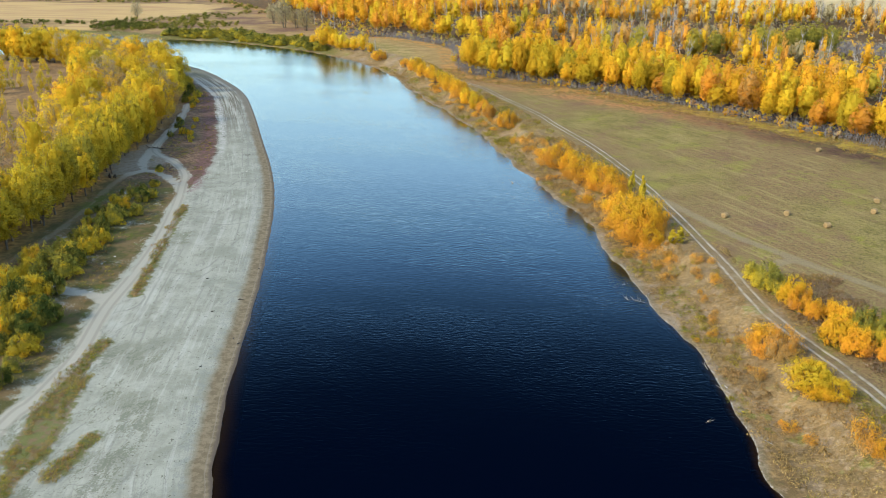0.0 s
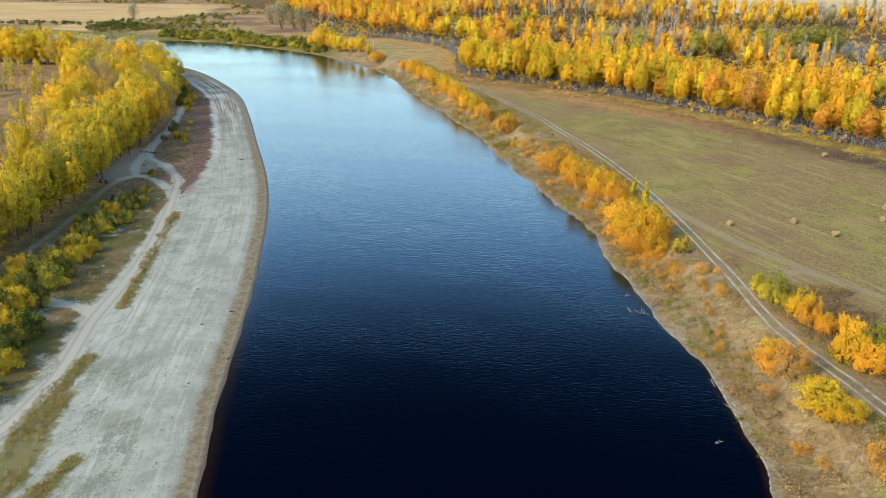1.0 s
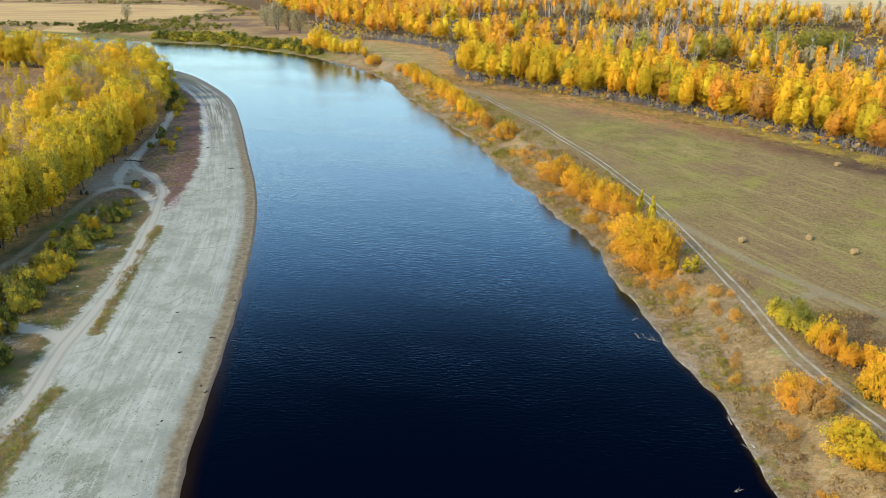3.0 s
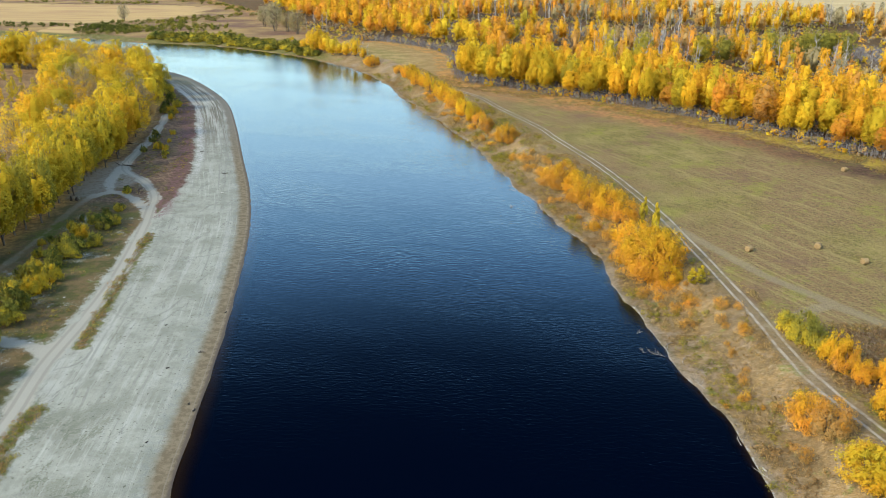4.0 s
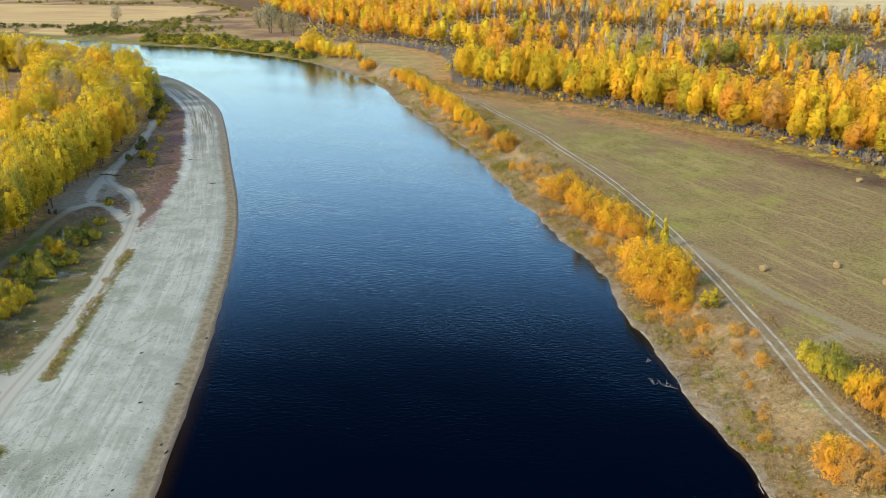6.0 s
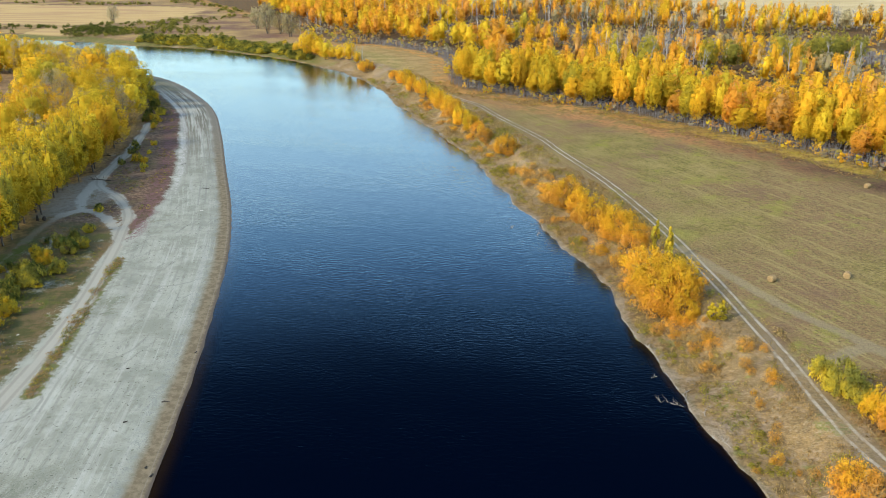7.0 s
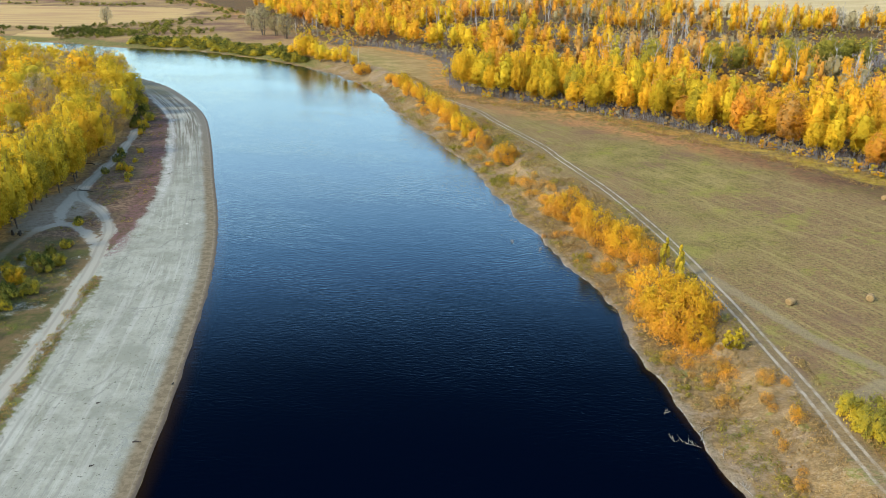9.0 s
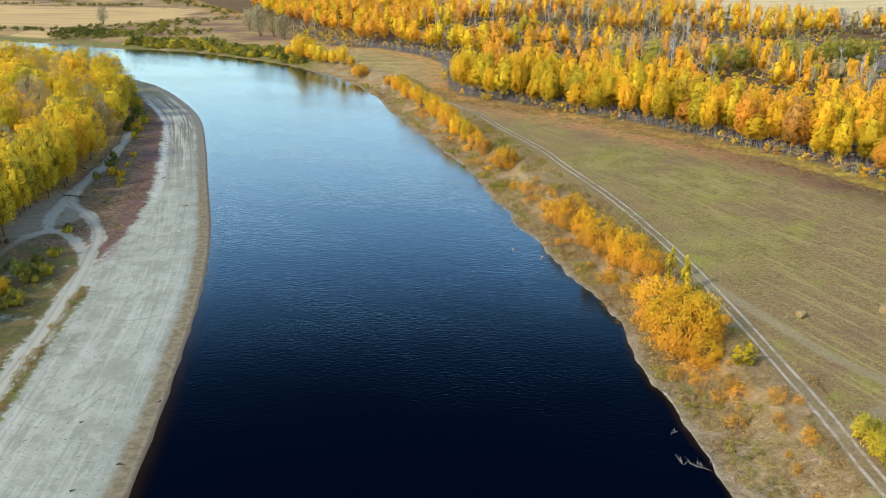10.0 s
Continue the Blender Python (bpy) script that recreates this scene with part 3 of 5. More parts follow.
def sprays(rng, p, out, crown, size, slim=1.5, rise=0.0):
    """Small bent leaf sprays at the places p, facing about outwards; their normals follow the crown's rounded form."""
    n = len(p)
    nn = unit(out + rng.normal(0, 0.38, (n, 3)))
    b = unit(rng.normal(0, 1, (n, 3)) + np.array([0, 0, rise]))
    t = unit(np.cross(nn, b))
    b = np.cross(t, nn)
    a = size * (0.6 + 0.8 * rng.random((n, 1)))
    skew = rng.uniform(-0.3, 0.3, (n, 1))
    v = np.stack([p - b * a * 0.5 * slim + t * a * skew, p - t * a * 0.62 + b * a * 0.35 * slim, p + t * a * 0.62 + nn * a * 0.15 + b * a * 0.35 * slim], 1)
    soft = np.repeat(unit(crown + rng.normal(0, 0.22, (n, 3))), 3, axis=0)
    return np.hstack([v.reshape(-1, 3), soft]), np.arange(3 * n).reshape(n, 3)


PROFILES = {"round": lambda h: np.sqrt(np.clip(1 - np.abs(2 * h ** 0.85 - 1) ** 2.3, 0, 1)),
            "column": lambda h: np.clip(np.sin(np.pi * np.clip(h, 0.02, 0.98) ** 0.74), 0, 1) ** 0.62,
            "spire": lambda h: np.clip((1 - h) ** 0.55 * np.minimum(1, 0.45 + 2.2 * h), 0, 1),
            "bush": lambda h: np.clip(1 - h ** 2.4, 0, 1) ** 0.55 * np.minimum(1, 0.7 + 1.2 * h)}


def grow(seed, height, radius, base, shape, clumps, count, size, hue, spread=0.05, stems=1, limbs=7, slim=1.5, rise=0.0, stout=0.016, shell=0.5, puff=0.36, sides=0, broom=1.0, ragged=0.0, core=0.0):
    """One tree or bush: its wood and its leaves, as arrays."""
    rng = np.random.default_rng(seed)
    prof = PROFILES[shape]
    h = rng.random(clumps * 6)
    keep = rng.random(clumps * 6) < prof(h) ** (1.3 if shape == "bush" else 0.75)
    h = h[keep][:clumps]
    ang = rng.random(len(h)) * 2 * np.pi
    r = radius * prof(h) * (shell + (1 - shell) * rng.random(len(h)) ** 0.6) * (1 - puff * 0.55)
    z0, zc = base * height, (1 - base) * height
    lobes = 1 + ragged * np.sin(ang * 3 + rng.uniform(0, 6)) * np.sin(ang * 2 + 4 * h + rng.uniform(0, 6))
    r = r * lobes
    c = np.stack([r * np.cos(ang), r * np.sin(ang), z0 + h * zc * 0.94 * (0.5 + 0.5 * lobes)], 1)
    rc = radius * puff * (0.65 + 0.7 * rng.random(len(c))) * (0.55 + 0.45 * prof(h))
    wood = []
    top = z0 + zc * 0.9
    roots = []
    for k in range(stems):
        a = 2 * np.pi * k / stems + rng.random()
        off = 0.0 if stems == 1 else radius * 0.12
        lean = (0.04 if stems == 1 else 0.3) * radius
        zz = np.linspace(-0.3, top * (1 if stems == 1 else 0.75 + 0.2 * rng.random()), 6)
        px = off * math.cos(a) + lean * math.cos(a) * np.maximum(zz / top, 0) ** 1.4 + rng.normal(0, 0.02 * radius, 6)
        py = off * math.sin(a) + lean * math.sin(a) * np.maximum(zz / top, 0) ** 1.4 + rng.normal(0, 0.02 * radius, 6)
        rr = height * stout * (1.25 if stems == 1 else 0.8) * np.array([1.3, 1, 0.82, 0.62, 0.4, 0.14])
        line = np.stack([px, py, zz], 1)
        roots.append(line)
        wood.append(tube(line, rr, sides or (6 if height > 9 else 4)))
    order = rng.permutation(len(c))[:limbs]
    for j in order:
        line = roots[rng.integers(stems)]
        zs = max(z0 * 0.8, c[j, 2] - (0.25 + 0.3 * rng.random()) * zc * 0.6)
        i = int(np.clip(np.searchsorted(line[:, 2], zs), 1, 5))
        s = (zs - line[i - 1, 2]) / (line[i, 2] - line[i - 1, 2] + 1e-6)
        start = line[i - 1] + np.clip(s, 0, 1) * (line[i] - line[i - 1])
        mid = 0.5 * (start + c[j]) + rng.normal(0, 0.05 * radius, 3)
        q = height * stout * 0.36
        wood.append(tube([start, mid, c[j]], [q, q * 0.7, q * 0.25], sides or 4))
    wv, wq = join(wood)
    per = np.maximum(3, (count * rc ** 2 / (rc ** 2).sum()).astype(int))
    idx = np.repeat(np.arange(len(c)), per)
    d = unit(rng.normal(0, 1, (len(idx), 3)))
    rad = rc[idx] * (0.45 + 0.62 * rng.random(len(idx)) ** 0.5)
    p = c[idx] + d * rad[:, None] * np.array([broom ** -0.5, broom ** -0.5, 0.85 * broom])
    far = (rng.random(len(p)) < 0.3) * rng.exponential(0.11 * radius, len(p)) * min(1.0, 4 * ragged)      # sprigs past the outline
    p = p + unit(d + np.array([0, 0, 1.2])) * far[:, None]
    p[:, 2] = np.maximum(p[:, 2], 0.08 * height if base < 0.1 else z0 * 0.7)
    axis = np.zeros_like(p)
    axis[:, 2] = z0 + (0.1 if shape == "bush" else 0.4) * zc
    out = unit(d + 0.5 * unit(p - axis))
    crown = unit(0.42 * d + 0.95 * unit(p - axis) + np.array([0, 0, 0.1]))
    lv, lq = sprays(rng, p, out, crown, size, slim, rise)
    hues = hue + spread * rng.normal(0, 1, len(c))[idx] + (-0.2 if ragged else 0.8 * spread) * (p[:, 2] / height - 0.55)
    hues = np.repeat(hues, 3)
    if core:      # the dense inner foliage, uneven, behind the outer sprays
        rows, around = 9, 10
        hh = np.linspace(0.10, 0.74, rows)[:, None] + rng.normal(0, 0.015, (rows, around))
        aa = np.arange(around) / around * 2 * np.pi + rng.normal(0, 0.12, (rows, around))
        rr = radius * core * prof(np.clip(hh, 0.02, 0.98)) * 0.86 * (1 + rng.normal(0, 0.2, (rows, around)))
        q = np.stack([rr * np.cos(aa), rr * np.sin(aa), z0 + hh * zc], -1).reshape(-1, 3)
        q = np.vstack([q, [[0, 0, z0 + 0.08 * zc], [0, 0, z0 + 0.77 * zc]]])
        mid = np.array([0, 0, z0 + 0.4 * zc])
        i, k = [a.ravel() for a in np.meshgrid(np.arange(rows - 1) * around, np.arange(around), indexing="ij")]
        n, m = (k + 1) % around, np.arange(around)
        f = np.vstack([np.stack([i + k, i + n, i + around + n], 1), np.stack([i + k, i + around + n, i + around + k], 1),
                       np.stack([np.full(around, rows * around), (m + 1) % around, m], 1),
                       np.stack([np.full(around, rows * around + 1), (rows - 1) * around + m, (rows - 1) * around + (m + 1) % around], 1)])
        lq = np.vstack([lq, f + len(lv)])
        lv = np.vstack([lv, np.hstack([q, unit(unit(q - mid) + rng.normal(0, 0.32, q.shape))])])
        hues = np.concatenate([hues, hue + spread * rng.normal(0, 0.7, len(q))])
    return {"wood": (wv, wq), "leaf": (lv, lq), "hue": np.clip(hues, 0, 1.25)}


def bare(seed, height, limbs=14, twigs=60):
    """A leafless birch: white stem, limbs, a haze of twigs."""
    rng = np.random.default_rng(seed)
    zz = np.linspace(-0.3, height * 0.97, 7)
    line = np.stack([np.cumsum(rng.normal(0, 0.012 * height, 7)), np.cumsum(rng.normal(0, 0.012 * height, 7)), zz], 1)
    wood = [tube(line, height * 0.0125 * np.array([1.3, 1.1, 1, 0.8, 0.55, 0.32, 0.1]), 5)]
    ends = []
    for k in range(limbs):
        s = 0.3 + 0.62 * rng.random()
        i = s * 6
        j = min(5, int(i))
        a = line[j] + (i - j) * (line[j + 1] - line[j])
        g = rng.random() * 2 * np.pi
        n = height * (0.13 + 0.16 * (1 - s)) * (0.7 + 0.6 * rng.random())
        e = a + np.array([math.cos(g) * n * 0.62, math.sin(g) * n * 0.62, n])
        m = 0.5 * (a + e) - np.array([0, 0, n * 0.08])
        wood.append(tube([a, m, e], height * 0.0045 * np.array([1, 0.75, 0.25]), 3))
        ends += [m, e, 0.5 * (m + e)]
    ends = np.array(ends)
    idx = rng.integers(len(ends), size=twigs)
    tip = ends[idx] + rng.normal(0, 0.028 * height, (twigs, 3))
    fine = [tube([ends[i], t + np.array([0, 0, 0.03 * height])], [0.035, 0.012], 3) for i, t in zip(idx, tip)]
    return {"wood": join(wood), "twig": join(fine)}


def scatter(test, x0, x1, y0, y1, gap, seed):
    """Loose places on a jittered grid where test holds."""
    rng = np.random.default_rng(seed)
    x, y = np.meshgrid(np.arange(x0, x1, gap), np.arange(y0, y1, gap))
    x = (x + rng.uniform(-0.45, 0.45, x.shape) * gap).ravel()
    y = (y + rng.uniform(-0.45, 0.45, y.shape) * gap).ravel()
    k = test(x, y)
    return x[k], y[k]


def scattered(name, entries, mats, label, category):
    """One object of stuff from many placed arrays: (vertices, faces, material, hue or None, x, y, z, turn, wide, tall)."""
    vs, hs, n = [], [], 0
    fs, ms = {3: [], 4: []}, {3: [], 4: []}
    for v, q, m, hue, x, y, z, turn, wide, tall in entries:
        c, s = math.cos(turn) * wide, math.sin(turn) * wide
        w = np.zeros((len(v), 6))
        w[:, 0], w[:, 1], w[:, 2] = x + c * v[:, 0] - s * v[:, 1], y + s * v[:, 0] + c * v[:, 1], z + tall * v[:, 2]
        if v.shape[1] == 6:
            c, s = math.cos(turn), math.sin(turn)
            w[:, 3], w[:, 4], w[:, 5] = c * v[:, 3] - s * v[:, 4], s * v[:, 3] + c * v[:, 4], v[:, 5]
        vs.append(w)
        fs[q.shape[1]].append(q + n)
        ms[q.shape[1]].append(np.full(len(q), m))
        hs.append(np.zeros(len(v)) if hue is None else hue)
        n += len(v)
    sides = [k for k in (3, 4) if fs[k]]
    me = mesh_of(name, np.vstack(vs), [np.vstack(fs[k]) for k in sides], mats, {"hue": np.concatenate(hs)}, np.concatenate([np.concatenate(ms[k]) for k in sides]))
    return tagged(new(name, me), label, category, kind="stuff")


def part(name, me, parent, label=""):
    ob = new(name, me)
    ob.parent = parent
    return tagged(ob, label) if label else ob


def spot(x, y):
    return float(max(ground_z(np.array([x]), np.array([y]))[0], 0.0))


# ---- ground and river ----
def spread_axis(lo, hi, step, reach_lo, reach_hi, grow_lo, grow_hi):
    mid = list(np.arange(lo, hi + step / 2, step))
    a, d = [mid[0]], step
    while a[-1] > reach_lo:
        d *= grow_lo
        a.append(a[-1] - d)
    b, d = [mid[-1]], step
    while b[-1] < reach_hi:
        d *= grow_hi
        b.append(b[-1] + d)
    return np.array(a[:0:-1] + mid + b[1:])


def grid_faces(nx, ny):
    i, j = np.meshgrid(np.arange(nx - 1), np.arange(ny - 1))
    a = (j * nx + i).ravel()
    return np.stack([a, a + 1, a + nx + 1, a + nx], 1)


gx, gy = spread_axis(-106, 108, 1.3, -5000, 5000, 1.06, 1.06), spread_axis(66, 262, 1.3, -4000, 5000, 1.09, 1.032)
X, Y = [a.ravel() for a in np.meshgrid(gx, gy)]
DL, DR = side(X, Y, SHORE_L), right_bank(X, Y)
Z = ground_z(X, Y, DL, DR)


def nearest(lines):
    best = side(X, Y, lines[0])
    for q in lines[1:]:
        d = side(X, Y, q)
        best = np.where(np.abs(d) < np.abs(best), d, best)
    return best


ROADS = side(X, Y, ROAD)
Z = Z - 0.10 * np.exp(-((np.abs(ROADS) - 0.8) / 0.5) ** 2)
ZONES = {"dl": DL, "dr": DR, "sand": -side(X, Y, SAND_EDGE), "track": np.abs(nearest(TRACKS_L)), "rut": side(X, Y, TRACKS_L[0]), "road": ROADS, "mtrack": np.abs(nearest(TRACKS_M)),
         "wood": -side(X, Y, WOOD_R), "woodl": side(X, Y, WOOD_L), "glade": side(X, Y, GLADE), "arc": nearest(ARCS), "lane": nearest(LANES), "strip": np.abs(nearest(STRIPS)), "stain": np.abs(side(X, Y, STAIN)),
         "field": side(X, Y, FIELD), "moor": sstep(-X, 38, 75) * sstep(DR, 0, 2), "paddock": np.maximum(sstep(side(X, Y, PADDOCK), -3, 3), sstep(Y + 0.2 * X, 790, 800) * sstep(DR, 0, 2) * sstep(X, -140, -60)),
         "loam": sstep(-X, 73, 79) * sstep(Y, 216, 196)}
ground = new("ground", mesh_of("ground", np.stack([X, Y, Z], 1), grid_faces(len(gx), len(gy)), [GROUND], ZONES, smooth=True))
tagged(ground, "river valley floor of sand, clay bank, autumn meadow and moor", "ground", kind="structure")

wx, wy = spread_axis(-240, 50, 2.0, -900, 60, 1.1, 1.1), spread_axis(60, 560, 2.0, -900, 600, 1.08, 1.1)
U, V = [a.ravel() for a in np.meshgrid(wx, wy)]
WD = ground_z(U, V)
faces = grid_faces(len(wx), len(wy))
faces = faces[(WD[faces] < 0.03).any(1)]
used, faces = np.unique(faces, return_inverse=True)
faces = faces.reshape(-1, 4)
river = new("water", mesh_of("water", np.stack([U, V, 0 * U], 1)[used], faces, [WATER], {"depth": -WD[used]}, smooth=True))
tagged(river, "wide dark blue river with fine wind ripples", "river", kind="structure")


# ---- trees of the left bank ----
pick = random.Random(5)


def thing(name, label, category, group):
    return tagged(new(name), label, category, group)


def plant_kind(name, variants, wood_name, leaf_name, bark, label, category, group):
    """Builds each variant once; plant() then sets it out, the first time itself, later as copies."""
    kinds = []
    for a in variants:
        kinds.append([name, mesh_of(wood_name, *a["wood"], [bark], smooth=True), mesh_of(leaf_name, *a["leaf"], [LEAF], {"hue": a["hue"]}), wood_name, leaf_name, label, category, group, None])
    return kinds


def plant(kind, x, y, wide=1.0, tall=1.0, label="", sink=0.0):
    m = Matrix.LocRotScale((x, y, spot(x, y) - sink), Euler((0, 0, pick.uniform(0, 6.28))), (wide, wide, tall))
    if kind[8] is None:
        ob = thing(kind[0], kind[5], kind[6], kind[7])
        part(kind[3], kind[1], ob)
        part(kind[4], kind[2], ob)
        kind[8] = ob
        ob.matrix_basis = m
        return ob
    made = new(kind[0])
    tagged(made, label or kind[5], kind[6], kind[7])
    made.matrix_basis = m
    part(kind[3], kind[1], made)
    part(kind[4], kind[2], made)
    return made


POPLAR = plant_kind("poplar_tree", [grow(100 + i, 18, 5.3, 0.09, "round", 150, 3800, 0.232, h, 0.045, 1, 12, 2.0, 1.0, 0.009, 0.8, 0.2, 0, 1.0, 0, 0.48)
                                    for i, h in enumerate((0.42, 0.50, 0.38, 0.56, 0.45, 0.64))],
                    "trunk", "crown", BARK, "tall poplar with a full yellow to olive crown", "tree", "poplars of the left bank")
POPLAR_FAR = plant_kind("poplar_tree", [grow(110 + i, 18, 5.3, 0.10, "round", 110, 2400, 0.32, h, 0.045, 1, 8, 1.7, 0.8, 0.010, 0.8, 0.21, 0, 1.0, 0, 0.48) for i, h in enumerate((0.42, 0.50, 0.39, 0.34))],
                        "trunk", "crown", BARK, "tall poplar with a full yellow crown", "tree", "poplars of the left bank")
GREY = plant_kind("willow_tree", [grow(120 + i, 16.5, 5.0, 0.10, "round", 120, 3000, 0.13, h, 0.05, 2, 34, 4.2, 1.6, 0.009, 0.75, 0.2) for i, h in enumerate((1.06, 0.98))],
                  "trunk", "crown", BARK, "half-bare willow with thin grey-brown foliage", "tree", "poplars of the left bank")


EDGE = plant_kind("poplar_tree", [grow(130 + i, 17, 2.9, 0.09, "column", 120, 2800, 0.205, h, 0.05, 1, 12, 2.2, 1.4, 0.0075, 0.75, 0.24, 0, 1.2, 0, 0.3) for i, h in enumerate((0.36, 0.30, 0.42, 0.33))],
                  "trunk", "crown", BARK, "slender poplar with olive-yellow foliage at the wood's edge", "tree", "poplars of the left bank")


def in_left_wood(x, y):
    w, g = side(x, y, WOOD_L), side(x, y, GLADE)
    return (w > 0) & (g < 0) & (side(x, y, SHORE_L) > 8)


xs, ys = scatter(in_left_wood, -200, -86, 118, 425, 8.0, 11)
xe, ye = scatter(lambda x, y: in_left_wood(x, y) & (side(x, y, WOOD_L) < 10) & (y < 262), -120, -86, 118, 262, 3.9, 14)
for x, y in zip(xe, ye):
    plant(pick.choice(EDGE), x, y, pick.uniform(0.8, 1.2), pick.uniform(0.75, 1.05))
for x, y in zip(xs, ys):
    if y < 262 and side(np.array([x]), np.array([y]), WOOD_L)[0] < 10:
        continue
    k = pick.random()
    if k < (0.52 if vnoise(np.array([x]), np.array([y]), 19, 34)[0] > 0.42 else 0.32):
        plant(pick.choice(GREY), x, y, pick.uniform(0.85, 1.1), pick.uniform(0.8, 1.08))
    else:
        plant(pick.choice(POPLAR_FAR if y > 300 else POPLAR), x, y, pick.uniform(0.8, 1.15), pick.uniform(0.8, 1.1) * (0.86 if y > 380 else 1))

# trees between the glade and the river's next bend, young trees in the glade
xs, ys = scatter(lambda x, y: (side(x, y, GLADE) > 0) & (side(x, y, SHORE_L) > 3) & (side(x, y, SHORE_L) < 38) & (x < -168) & (x > -330), -330, -165, 380, 455, 5.6, 12)
for x, y in zip(xs, ys):
    plant(pick.choice((POPLAR_FAR[1], POPLAR_FAR[0], POPLAR_FAR[1], POPLAR_FAR[2], GREY[0])), x, y, pick.uniform(0.8, 1.1), pick.uniform(0.85, 1.12))
YOUNG = plant_kind("young_birch", [grow(140 + i, 8, 1.5, 0.08, "spire", 30, 440, 0.26, h, 0.04, 1, 5, 1.6, 0.8, 0.010, 0.5, 0.5) for i, h in enumerate((0.40, 0.46, 0.34))],
                   "trunk", "crown", BIRCH, "slender young birch with yellow leaves in the glade", "tree", "young birches")
xs, ys = scatter(lambda x, y: (side(x, y, GLADE) > 2) & (side(x, y, SHORE_L) > 20) & (vnoise(x, y, 22, 41) > 0.55), -230, -112, 225, 415, 7.0, 13)
for x, y in zip(xs, ys):
    plant(pick.choice(YOUNG), x, y, pick.uniform(0.7, 1.2), pick.uniform(0.7, 1.35))

SPRUCE = plant_kind("spruce_tree", [grow(150, 7, 1.9, 0.03, "spire", 22, 700, 0.4, 0.0, 0.01, 1, 4, 1.8, -0.5, 0.012)], "trunk", "crown", BARK, "small dark green spruce at the edge of the glade", "tree", "spruces")
plant(SPRUCE[0], -174, 388)

# ---- bushes of the left bank ----
THICKET = plant_kind("willow_bush", [grow(160 + i, 4.2, 2.3, 0.02, "bush", 60, 2600, 0.115, h, 0.09, 4, 8, 4.0, 2.8, 0.012, 0.4, 0.23, 0, 1.5, 0.4) for i, h in enumerate((0.10, 0.17, 0.24, 0.08, 0.36, 0.46))],
                     "stems", "foliage", BARK, "dense green and yellow willow bush on the bank", "bush", "bushes of the left bank")
for x, y, tall in ((-63.6, 100, .8), (-64.5, 104.5, .7), (-68, 116, 1.1), (-65.5, 113, .85), (-74, 126, 1.2), (-72.5, 129, 1.1), (-70.5, 131, 1.1), (-79, 133, 1.1), (-71.5, 139, 1.1),
                   (-76.5, 144, 1.1), (-72.5, 145, 1), (-81, 146.5, .8), (-72, 152, .9), (-72, 157, .8), (-75.5, 156.5, .9), (-73.5, 169, 1), (-74, 173.5, .9), (-71.7, 176, .8),
                   (-73.2, 186, .8), (-71.8, 189, .7), (-65.2, 109.5, .9), (-66.7, 120, 1.1), (-69.5, 121.5, 1.2), (-72, 119, 1.1), (-76, 122, 1.1), (-80, 127, 1), (-75, 136, 1),
                   (-78, 139, 1), (-74.5, 149, .9), (-77.5, 151, .8), (-74.8, 163, .8), (-76, 168, .7), (-77, 161, .6), (-75.2, 180, .8), (-69, 110, .9), (-70.5, 114, .9), (-74, 131.5, 1),
                   (-77.3, 212.5, .45), (-78, 214, .4), (-88, 254, .5), (-85.5, 257.5, .5), (-83, 256.5, .45), (-97, 309, .8), (-98.5, 320, .9), (-101, 316, .8), (-96, 304, .6), (-94, 299, .5),
                   (-109, 346, .9), (-112, 352, .9), (-115, 357, .8), (-106, 338, .8), (-92, 275, .5), (-90, 266, .45), (-118, 364, .8), (-124, 374, .8), (-104, 329, .8), (-100.5, 310, .7),
                   (-75, 160, .7), (-75.5, 166, .75), (-76.2, 174, .8), (-76.8, 181, .75), (-77.2, 188, .7), (-76.4, 193.5, .55), (-74.5, 198, .5), (-80.5, 176, .45), (-79.5, 184, .5), (-77, 157, .7), (-73, 150, .8), (-79.5, 168, .5),
                   (-82, 174, .35), (-80.5, 190, .35), (-84, 258, .45), (-86.5, 262, .4), (-81, 250, .4), (-89, 270, .45), (-87, 277, .4), (-84, 266, .35), (-79, 246, .3)):
    plant(pick.choice(THICKET), x + pick.uniform(-.5, .5), y + pick.uniform(-.5, .5), tall * pick.uniform(0.9, 1.25), tall * pick.uniform(0.9, 1.1), sink=0.1)

# ---- bushes of the right bank and along the road ----
AMBER = plant_kind("amber_willow", [grow(180 + i, 7.5, 3.9, 0.03, "bush", 120, 6800, 0.115, h, 0.06, 6, 20, 4.0, 2.8, 0.010, 0.45, 0.2, 0, 1.5, 0.3) for i, h in enumerate((0.66, 0.72, 0.63, 0.58, 0.78, 0.50))],
                   "stems", "foliage", BARK, "large amber willow bush on the clay bank", "bush", "amber willows of the right bank")
SPIRE = plant_kind("young_poplar", [grow(190 + i, 8.0, 1.3, 0.04, "spire", 26, 1700, 0.14, 0.36, 0.05, 2, 8, 2.8, 2.2, 0.010, 0.4, 0.34, 0, 1.8) for i in range(2)],
                   "trunk", "crown", BARK, "slim young poplar with pale yellow leaves", "tree", "young poplars of the right bank")
RUST = plant_kind("rusty_bush", [grow(195 + i, 3.2, 2.7, 0.02, "bush", 60, 1250, 0.088, h, 0.07, 6, 10, 5.0, 3.0, 0.010, 0.3, 0.26, 0, 1.4, 0.4) for i, h in enumerate((0.87, 0.80, 0.74))],
                  "stems", "foliage", BARK, "low rust-brown bush on the clay bank", "bush", "rusty bushes of the right bank")
